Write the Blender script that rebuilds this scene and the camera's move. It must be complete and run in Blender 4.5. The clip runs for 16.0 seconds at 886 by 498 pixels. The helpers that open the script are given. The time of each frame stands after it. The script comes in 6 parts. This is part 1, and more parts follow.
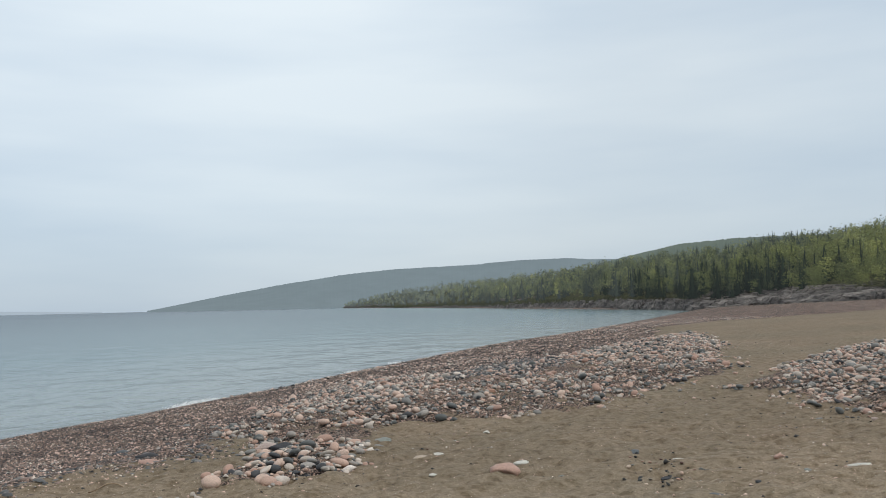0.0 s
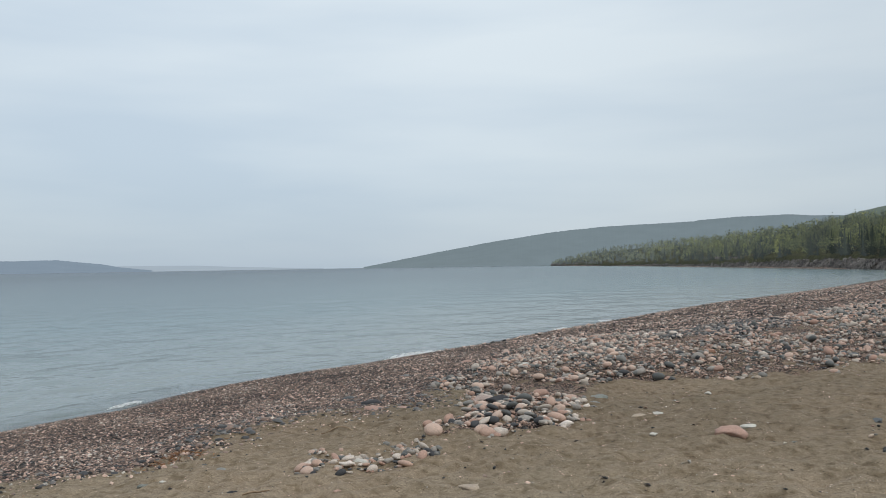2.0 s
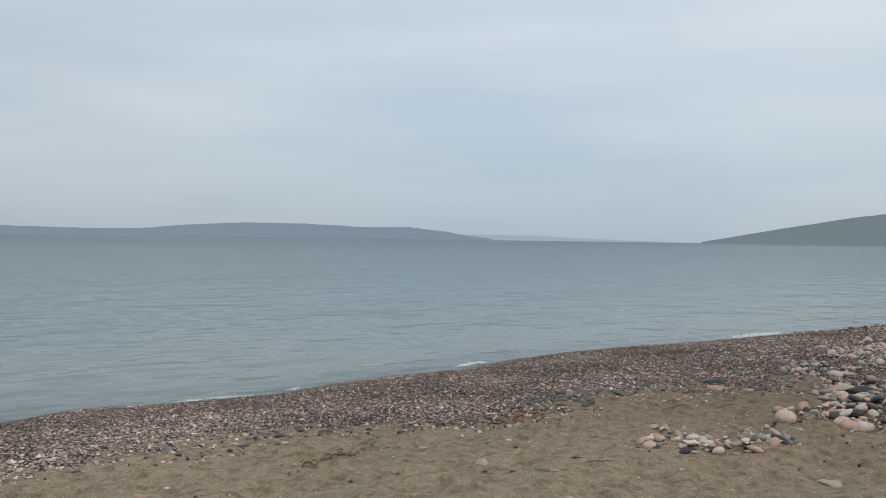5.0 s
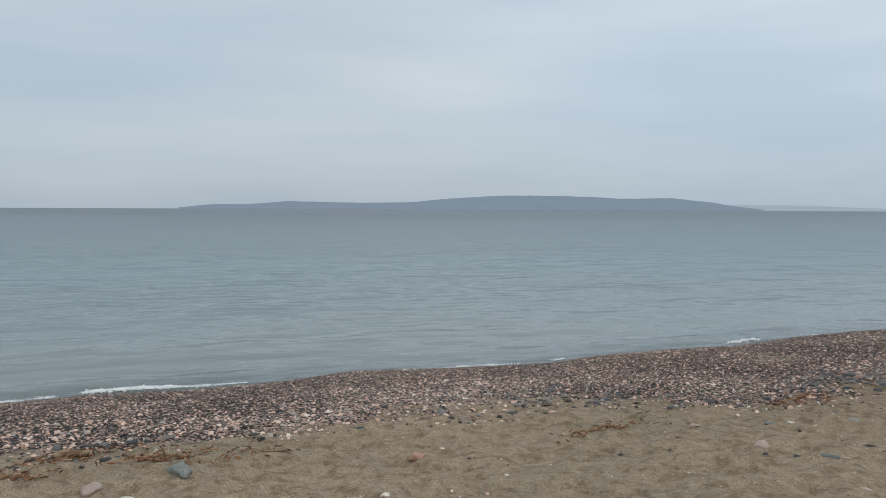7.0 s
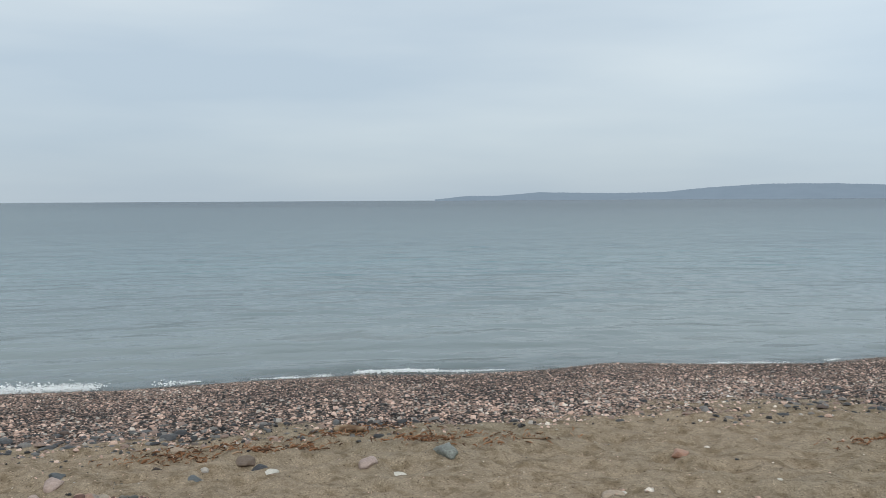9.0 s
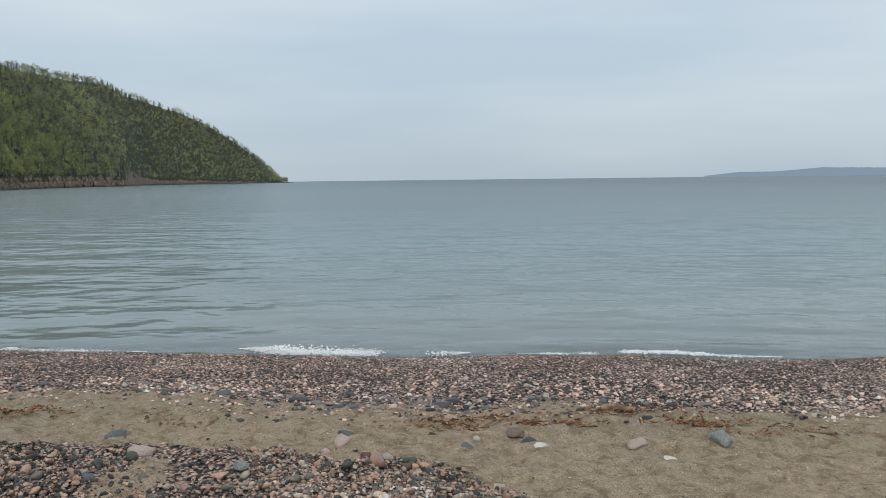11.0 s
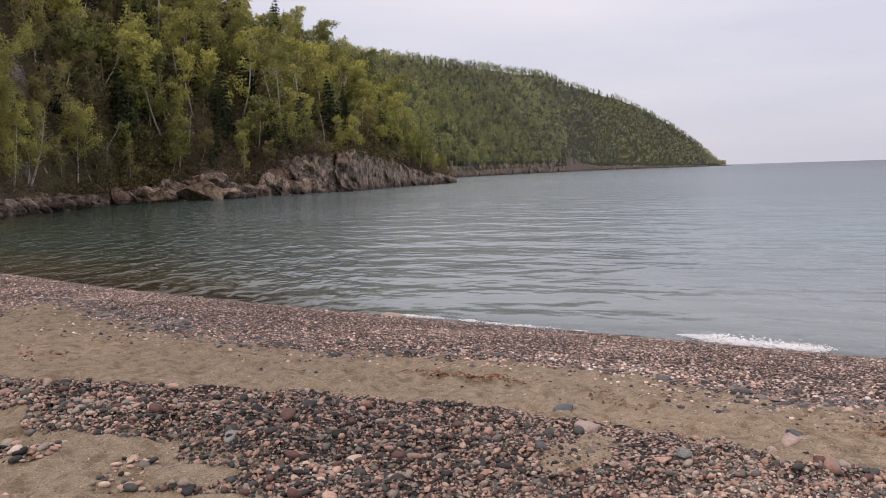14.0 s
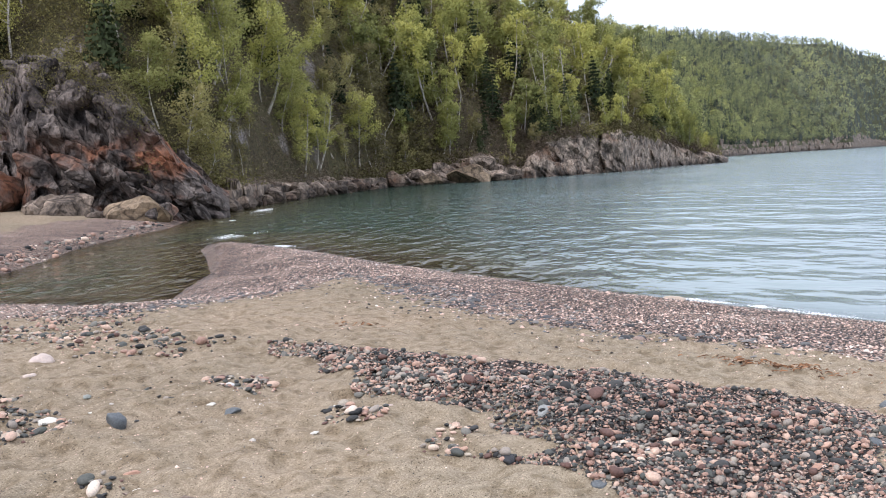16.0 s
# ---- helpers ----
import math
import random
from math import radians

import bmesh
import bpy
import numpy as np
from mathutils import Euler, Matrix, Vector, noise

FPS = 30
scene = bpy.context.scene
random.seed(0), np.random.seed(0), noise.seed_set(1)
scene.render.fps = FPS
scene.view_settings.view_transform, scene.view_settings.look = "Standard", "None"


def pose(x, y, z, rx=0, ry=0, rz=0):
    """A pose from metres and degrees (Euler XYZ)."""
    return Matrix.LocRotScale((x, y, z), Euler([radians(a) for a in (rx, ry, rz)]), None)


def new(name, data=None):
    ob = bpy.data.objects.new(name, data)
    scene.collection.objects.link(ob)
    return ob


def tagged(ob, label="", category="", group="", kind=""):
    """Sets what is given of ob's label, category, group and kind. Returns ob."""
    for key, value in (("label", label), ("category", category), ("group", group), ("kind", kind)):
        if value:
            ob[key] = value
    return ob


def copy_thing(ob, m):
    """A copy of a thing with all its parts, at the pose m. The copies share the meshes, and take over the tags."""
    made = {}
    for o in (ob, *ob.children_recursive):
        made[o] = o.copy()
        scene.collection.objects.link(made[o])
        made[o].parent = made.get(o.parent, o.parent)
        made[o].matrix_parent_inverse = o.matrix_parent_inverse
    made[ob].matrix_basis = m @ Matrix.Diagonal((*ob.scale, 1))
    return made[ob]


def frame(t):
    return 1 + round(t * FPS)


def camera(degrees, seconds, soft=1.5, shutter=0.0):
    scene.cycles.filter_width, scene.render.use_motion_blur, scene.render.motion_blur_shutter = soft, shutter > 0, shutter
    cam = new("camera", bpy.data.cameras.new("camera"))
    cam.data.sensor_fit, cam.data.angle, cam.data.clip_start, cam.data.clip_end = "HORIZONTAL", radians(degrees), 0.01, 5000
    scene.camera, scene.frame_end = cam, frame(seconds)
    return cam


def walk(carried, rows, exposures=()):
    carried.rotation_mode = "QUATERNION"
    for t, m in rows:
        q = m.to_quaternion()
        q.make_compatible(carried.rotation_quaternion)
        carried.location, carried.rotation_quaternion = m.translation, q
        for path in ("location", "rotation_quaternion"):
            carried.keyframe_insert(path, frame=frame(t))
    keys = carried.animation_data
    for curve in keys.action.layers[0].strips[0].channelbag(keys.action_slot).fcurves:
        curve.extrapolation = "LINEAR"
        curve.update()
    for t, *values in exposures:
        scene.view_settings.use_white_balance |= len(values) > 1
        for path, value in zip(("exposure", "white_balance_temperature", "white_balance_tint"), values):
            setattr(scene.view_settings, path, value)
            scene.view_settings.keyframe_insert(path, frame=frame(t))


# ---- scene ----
cam = camera(53.12, 16.0, soft=0.9)
PATH = [  # seconds, x, y, z, pitch above level, roll, yaw
    (0.0, -0.000, 0.000, 2.550, 3.59, 1.33, 0.00),
    (0.5, -0.021, 0.006, 2.546, 3.00, 1.22, 2.69),
    (1.0, -0.046, 0.031, 2.545, 2.15, 1.48, 5.68),
    (1.5, -0.083, 0.057, 2.539, 1.91, 1.03, 9.53),
    (2.0, -0.125, 0.079, 2.519, 1.12, 0.94, 13.32),
    (2.5, -0.146, 0.102, 2.509, 1.05, 0.84, 16.87),
    (3.0, -0.176, 0.137, 2.499, 0.93, 0.54, 20.69),
    (3.5, -0.217, 0.155, 2.492, 0.47, 0.02, 24.60),
    (3.7, -0.221, 0.144, 2.485, 0.31, -0.29, 26.29),
    (5.8, -0.300, 0.099, 2.507, -1.10, -0.47, 40.62),
    (6.0, -0.309, 0.099, 2.506, -1.21, -0.42, 42.57),
    (6.5, -0.332, 0.115, 2.507, -1.75, -0.28, 47.58),
    (7.0, -0.356, 0.095, 2.478, -2.58, -0.24, 51.35),
    (7.5, -0.364, 0.073, 2.478, -2.82, -0.54, 55.59),
    (8.0, -0.374, 0.053, 2.473, -3.18, -0.78, 60.02),
    (8.5, -0.375, 0.043, 2.471, -3.23, -0.15, 63.70),
    (9.0, -0.388, 0.023, 2.475, -3.16, 0.32, 67.44),
    (9.2, -0.394, 0.012, 2.467, -3.34, 0.21, 69.30),
    (11.3, -0.406, -0.039, 2.481, -4.28, 0.60, 86.58),
    (11.5, -0.402, -0.048, 2.483, -4.13, 0.53, 88.13),
    (12.0, -0.406, -0.052, 2.476, -4.71, 1.04, 92.79),
    (12.5, -0.395, -0.049, 2.476, -4.82, 1.40, 95.62),
    (13.0, -0.408, -0.051, 2.475, -4.82, 0.84, 100.17),
    (13.5, -0.385, -0.076, 2.492, -5.00, 0.52, 106.25),
    (14.0, -0.367, -0.097, 2.496, -4.93, 1.72, 111.89),
    (14.5, -0.325, -0.114, 2.502, -4.92, 1.92, 115.48),
    (15.0, -0.273, -0.159, 2.507, -4.96, 2.34, 118.30),
    (15.5, -0.230, -0.237, 2.506, -4.94, 2.38, 122.83),
    (16.0, -0.158, -0.358, 2.506, -5.49, 2.61, 128.67),
]
walk(cam, [(t, pose(x, y, z, 90 + tilt, roll, yaw)) for t, x, y, z, tilt, roll, yaw in PATH],
     exposures=[(0.0, 0.05, 6500, 10), (3.2, -0.12, 6450, 10), (6.5, -0.17, 6430, 10), (9.0, 0.0, 6400, 9), (11.5, 0.0, 6400, 10), (12.0, 0.02, 6560, 16), (12.5, 0.05, 6640, 20),
                (13.5, 0.05, 6900, 26), (14.5, 0.46, 7280, 30), (15.4, 0.6, 7350, 30), (16.0, 1.08, 6200, 19)])

# ---------------------------------------------------------------- sky and light
# An overcast, hazy day: a bright even cloud cover with thinner, bluer stretches, and a broad veiled sun.
SUN_ELEVATION, SUN_TURN = 50, 105
world = bpy.data.worlds.new("overcast_sky")
scene.world = world
world.use_nodes = True
wt = world.node_tree
wt.nodes.clear()


def wnode(kind, **values):
    n = wt.nodes.new(kind)
    for k, v in values.items():
        n.inputs[k.replace("_", " ")].default_value = v
    return n


w_out, w_bg = wt.nodes.new("ShaderNodeOutputWorld"), wt.nodes.new("ShaderNodeBackground")
w_sky = wt.nodes.new("ShaderNodeTexSky")
w_sky.sky_type, w_sky.sun_disc = "NISHITA", False
w_sky.sun_elevation, w_sky.sun_rotation = radians(SUN_ELEVATION), radians(SUN_TURN)
w_dim = wt.nodes.new("ShaderNodeVectorMath")
w_dim.operation = "SCALE"
w_dim.inputs["Scale"].default_value = 0.09
w_tc = wt.nodes.new("ShaderNodeTexCoord")
w_sep = wt.nodes.new("ShaderNodeSeparateXYZ")
w_map = wt.nodes.new("ShaderNodeMapping")
w_map.inputs["Scale"].default_value = (1.0, 1.0, 6.0)
w_map.inputs["Location"].default_value = (2.3, 0.9, 0.35)
w_map.inputs["Rotation"].default_value = (radians(9), radians(-4), 0)
w_noise = wnode("ShaderNodeTexNoise", Scale=1.6, Detail=5.0, Roughness=0.45)
w_ramp = wt.nodes.new("ShaderNodeValToRGB")
for e, (p, c) in zip((w_ramp.color_ramp.elements[0], w_ramp.color_ramp.elements[1], w_ramp.color_ramp.elements.new(0.12),
                      w_ramp.color_ramp.elements.new(0.35)),
                     ((0.0, (0.50, 0.58, 0.65, 1)), (1.0, (0.72, 0.80, 0.86, 1)), (0.12, (0.62, 0.70, 0.76, 1)), (0.35, (0.70, 0.78, 0.84, 1)))):
    e.position, e.color = p, c
w_cloud = wt.nodes.new("ShaderNodeValToRGB")
w_cloud.color_ramp.elements[0].position, w_cloud.color_ramp.elements[0].color = 0.36, (0.85, 0.895, 0.945, 1)
w_cloud.color_ramp.elements[1].position, w_cloud.color_ramp.elements[1].color = 0.66, (1.09, 1.08, 1.06, 1)
w_mul = wt.nodes.new("ShaderNodeMix")
w_mul.data_type, w_mul.blend_type = "RGBA", "MULTIPLY"
w_mul.inputs["Factor"].default_value = 1.0
w_mix = wt.nodes.new("ShaderNodeMix")
w_mix.data_type = "RGBA"
w_mix.inputs["Factor"].default_value = 0.9
w_dot = wt.nodes.new("ShaderNodeVectorMath")
w_dot.operation = "DOT_PRODUCT"
w_dot.inputs[1].default_value = (-0.37, 0.87, 0.33)
w_thin = wt.nodes.new("ShaderNodeMapRange")
w_thin.interpolation_type = "SMOOTHSTEP"
for key, value in (("From Min", 0.80), ("From Max", 1.0), ("To Min", 0.985), ("To Max", 1.10)):
    w_thin.inputs[key].default_value = value
w_lift = wt.nodes.new("ShaderNodeVectorMath")
w_lift.operation = "SCALE"
wl = wt.links.new
wl(w_tc.outputs["Generated"], w_dot.inputs[0])
wl(w_dot.outputs["Value"], w_thin.inputs["Value"])
wl(w_mix.outputs["Result"], w_lift.inputs[0])
wl(w_thin.outputs["Result"], w_lift.inputs["Scale"])
wl(w_tc.outputs["Generated"], w_sep.inputs[0])
wl(w_sep.outputs["Z"], w_ramp.inputs["Fac"])
wl(w_tc.outputs["Generated"], w_map.inputs["Vector"])
wl(w_map.outputs[0], w_noise.inputs["Vector"])
wl(w_noise.outputs["Fac"], w_cloud.inputs["Fac"])
wl(w_ramp.outputs["Color"], w_mul.inputs["A"])
wl(w_cloud.outputs["Color"], w_mul.inputs["B"])
wl(w_sky.outputs["Color"], w_dim.inputs[0])
wl(w_dim.outputs[0], w_mix.inputs["A"])
wl(w_mul.outputs["Result"], w_mix.inputs["B"])
wl(w_lift.outputs[0], w_bg.inputs["Color"])
wl(w_bg.outputs[0], w_out.inputs["Surface"])
w_bg.inputs["Strength"].default_value = 1.0

sun = new("sun", bpy.data.lights.new("sun", "SUN"))
sun.data.energy, sun.data.angle, sun.data.color = 0.9, radians(25), (1.0, 0.95, 0.88)
# the sky's sun_rotation turns clockwise from +y seen from above
sun_way = Vector((math.sin(radians(SUN_TURN)) * math.cos(radians(SUN_ELEVATION)),
                  math.cos(radians(SUN_TURN)) * math.cos(radians(SUN_ELEVATION)), math.sin(radians(SUN_ELEVATION))))
sun.rotation_euler = sun_way.to_track_quat("Z", "Y").to_euler()

# ---------------------------------------------------------------- materials


class Mat:
    """A small builder of node materials."""

    def __init__(self, name, roughness=0.85, specular=0.3):
        self.m = bpy.data.materials.new(name)
        self.m.use_nodes = True
        self.t = self.m.node_tree
        self.bsdf = self.t.nodes["Principled BSDF"]
        self.out = self.t.nodes["Material Output"]
        self.bsdf.inputs["Roughness"].default_value = roughness
        self.bsdf.inputs["Specular IOR Level"].default_value = specular

    def node(self, kind, **values):
        n = self.t.nodes.new(kind)
        for k, v in values.items():
            n.inputs[k.replace("_", " ")].default_value = v
        return n

    def link(self, a, b):
        self.t.links.new(a, b)
        return b

    def place(self):
        return self.node("ShaderNodeNewGeometry").outputs["Position"]

    def noise(self, scale, detail=4.0, rough=0.55, stretch=None, vector=None, turn=0):
        n = self.node("ShaderNodeTexNoise", Scale=scale, Detail=detail, Roughness=rough)
        v = vector or self.place()
        if turn:
            mp = self.node("ShaderNodeMapping")
            mp.inputs["Rotation"].default_value = (0, 0, radians(turn))
            v = self.link(v, mp.inputs["Vector"]) and mp.outputs[0]
        if stretch:
            mp = self.node("ShaderNodeMapping")
            mp.inputs["Scale"].default_value = stretch
            v = self.link(v, mp.inputs["Vector"]) and mp.outputs[0]
        self.link(v, n.inputs["Vector"])
        return n.outputs["Fac"]

    def ramp(self, fac, stops, constant=False):
        r = self.node("ShaderNodeValToRGB")
        cr = r.color_ramp
        cr.interpolation = "CONSTANT" if constant else "LINEAR"
        while len(cr.elements) < len(stops):
            cr.elements.new(0.5)
        for e, (p, c) in zip(cr.elements, sorted(stops, key=lambda q: q[0])):
            e.position = p
            e.color = (*c, 1) if len(c) == 3 else c
        self.link(fac, r.inputs["Fac"])
        return r.outputs["Color"]

    def grey(self, fac, lo, hi, a=0.0, b=1.0):
        n = self.node("ShaderNodeMapRange")
        for k, v in zip(("From Min", "From Max", "To Min", "To Max"), (lo, hi, a, b)):
            n.inputs[k].default_value = v
        self.link(fac, n.inputs["Value"])
        return n.outputs["Result"]

    def mix(self, fac, a, b, blend="MIX"):
        n = self.node("ShaderNodeMix")
        n.data_type, n.blend_type = "RGBA", blend
        for v, k in ((fac, "Factor"), (a, "A"), (b, "B")):
            s = n.inputs[k]
            if isinstance(v, (int, float)):
                s.default_value = v
            elif isinstance(v, tuple):
                s.default_value = (*v, 1)
            else:
                self.link(v, s)
        return n.outputs["Result"]

    def math(self, op, a, b=0.0):
        n = self.node("ShaderNodeMath")
        n.operation = op
        for v, s in ((a, n.inputs[0]), (b, n.inputs[1])):
            if isinstance(v, (int, float)):
                s.default_value = v
            else:
                self.link(v, s)
        return n.outputs[0]

    def attribute(self, name):
        n = self.node("ShaderNodeAttribute")
        n.attribute_name = name
        return n.outputs["Fac"]

    def colour(self, socket):
        self.link(socket, self.bsdf.inputs["Base Color"])

    def bump(self, fac, strength, distance, under=None):
        n = self.node("ShaderNodeBump", Strength=strength, Distance=distance)
        self.link(fac, n.inputs["Height"])
        if under:
            self.link(under, n.inputs["Normal"])
        self.link(n.outputs[0], self.bsdf.inputs["Normal"])
        return n.outputs[0]


BELT_TONES = [(0.0, (0.019, 0.019, 0.021)), (0.15, (0.046, 0.046, 0.046)), (0.27, (0.097, 0.095, 0.093)), (0.36, (0.255, 0.191, 0.160)),
              (0.44, (0.485, 0.342, 0.273)), (0.54, (0.075, 0.059, 0.051)), (0.62, (0.590, 0.430, 0.352)), (0.71, (0.383, 0.357, 0.319)),
              (0.79, (0.670, 0.515, 0.430)), (0.88, (0.700, 0.635, 0.560)), (0.96, (0.780, 0.750, 0.690))]
FIELD_TONES = [(0.0, (0.022, 0.023, 0.023)), (0.13, (0.053, 0.054, 0.052)), (0.25, (0.094, 0.102, 0.091)), (0.35, (0.205, 0.199, 0.172)),
               (0.43, (0.315, 0.277, 0.234)), (0.51, (0.355, 0.225, 0.172)), (0.59, (0.492, 0.321, 0.241)), (0.67, (0.164, 0.091, 0.073)), (0.74, (0.573, 0.412, 0.320)),
               (0.81, (0.410, 0.361, 0.290)), (0.88, (0.642, 0.515, 0.407)), (0.94, (0.765, 0.656, 0.542)), (0.98, (0.780, 0.780, 0.752))]
BANK_TONES = [(0.0, (0.045, 0.05, 0.055)), (0.11, (0.11, 0.125, 0.125)), (0.22, (0.20, 0.21, 0.20)), (0.33, (0.31, 0.305, 0.28)),
              (0.44, (0.46, 0.34, 0.275)), (0.55, (0.52, 0.41, 0.34)), (0.68, (0.44, 0.41, 0.36)), (0.79, (0.39, 0.27, 0.215)),
              (0.87, (0.57, 0.53, 0.47)), (0.95, (0.70, 0.67, 0.61))]


def stone_material(name, tones, by_object=False, drift=0.25, wet=False):
    k = Mat(name, roughness=0.28 if wet else 0.62, specular=0.5 if wet else 0.35)
    if by_object:
        rnd = k.node("ShaderNodeObjectInfo").outputs["Random"]
    else:
        rnd = k.node("ShaderNodeNewGeometry").outputs["Random Per Island"]
    where = k.grey(k.noise(0.55, 3.0), 0.3, 0.7, -drift, drift)
    pick = k.math("ADD", k.math("MULTIPLY", rnd, 1 - 1.7 * drift), k.math("ADD", where, 0.85 * drift)) if not by_object else k.math("MULTIPLY", rnd, 0.999)
    n = k.node("ShaderNodeClamp")
    k.link(pick, n.inputs["Value"])
    base = k.ramp(n.outputs[0], tones, constant=True)
    speck = k.ramp(k.noise(90.0, 3.0, 0.7), [(0.3, (0.72, 0.72, 0.72)), (0.7, (1.22, 1.2, 1.18))])
    broad = k.ramp(k.noise(9.0, 3.0), [(0.3, (0.86, 0.86, 0.87)), (0.7, (1.1, 1.08, 1.06))])
    k.colour(k.mix(1.0, k.mix(1.0, base, speck, "MULTIPLY"), broad, "MULTIPLY"))
    k.bump(k.noise(45.0, 4.0, 0.65), 0.25, 0.01)
    return k.m


M_BELT = stone_material("shore_pebbles", [(p, tuple(min(0.8, q * (0.72 if c[0] < 0.2 else 1.16)) for q in c)) for p, c in BELT_TONES], drift=0.13)
M_BELT_WET = stone_material("wet_shore_pebbles", [(p, tuple(q * 0.62 for q in c)) for p, c in BELT_TONES], drift=0.13, wet=True)
DARK_FIELD = [(p, tuple(q * (0.75 if c[0] < 0.21 else 0.9) for q in c)) for p, c in FIELD_TONES]
M_FIELD = stone_material("cobble_field_stones", DARK_FIELD, drift=0.15)
M_FIELD_ONE = stone_material("single_cobbles", DARK_FIELD, by_object=True)
PALE_BANK = [(p, (min(0.8, 1.14 * r), min(0.8, 1.08 * g), min(0.8, 1.06 * b))) for p, (r, g, b) in BANK_TONES]
M_BANK = stone_material("cobble_bank_stones", PALE_BANK, drift=0.1)
EDGE_TONES = [(0.0, (0.045, 0.048, 0.052)), (0.2, (0.085, 0.09, 0.095)), (0.4, (0.135, 0.14, 0.14)), (0.58, (0.20, 0.195, 0.185)), (0.72, (0.30, 0.22, 0.18)), (0.84, (0.13, 0.10, 0.085)),
              (0.93, (0.40, 0.36, 0.31))]
M_EDGE = stone_material("flat_grey_stones", EDGE_TONES, drift=0.1)
M_BANK_ONE = stone_material("single_bank_cobbles", PALE_BANK, by_object=True)


def plain_stone(name, colour, specks=0.25):
    k = Mat(name, roughness=0.6, specular=0.35)
    lo, hi = tuple(c * (1 - specks) for c in colour), tuple(min(1, c * (1 + specks)) for c in colour)
    fine = k.ramp(k.noise(70.0, 4.0, 0.7), [(0.32, lo), (0.68, hi)])
    broad = k.ramp(k.noise(7.0, 4.0), [(0.3, (0.82, 0.82, 0.84)), (0.72, (1.12, 1.1, 1.06))])
    k.colour(k.mix(1.0, fine, broad, "MULTIPLY"))
    k.bump(k.noise(24.0, 6.0, 0.7), 0.6, 0.02)
    return k.m


STONES = {  # kind: material, words
    "pink": (plain_stone("pink_granite", (0.46, 0.30, 0.24)), "pink granite"),
    "orange": (plain_stone("orange_granite", (0.40, 0.235, 0.165)), "orange-red granite"),
    "white": (plain_stone("white_quartz", (0.60, 0.58, 0.52), 0.15), "pale white quartz"),
    "beige": (plain_stone("beige_stone", (0.42, 0.34, 0.26)), "beige"),
    "rose": (plain_stone("rose_grey_stone", (0.42, 0.33, 0.29)), "rose-grey"),
    "grey": (plain_stone("grey_stone", (0.25, 0.26, 0.25)), "grey"),
    "green": (plain_stone("green_grey_stone", (0.215, 0.232, 0.21), 0.4), "green-grey mottled"),
    "blue": (plain_stone("blue_grey_stone", (0.105, 0.118, 0.125)), "blue-grey basalt"),
    "black": (plain_stone("black_stone", (0.035, 0.036, 0.04)), "black basalt"),
    "pale": (plain_stone("pale_pink_granite", (0.58, 0.48, 0.42), 0.15), "pale pink granite"),
    "brown": (plain_stone("brown_stone", (0.16, 0.12, 0.09)), "dark brown"),
}


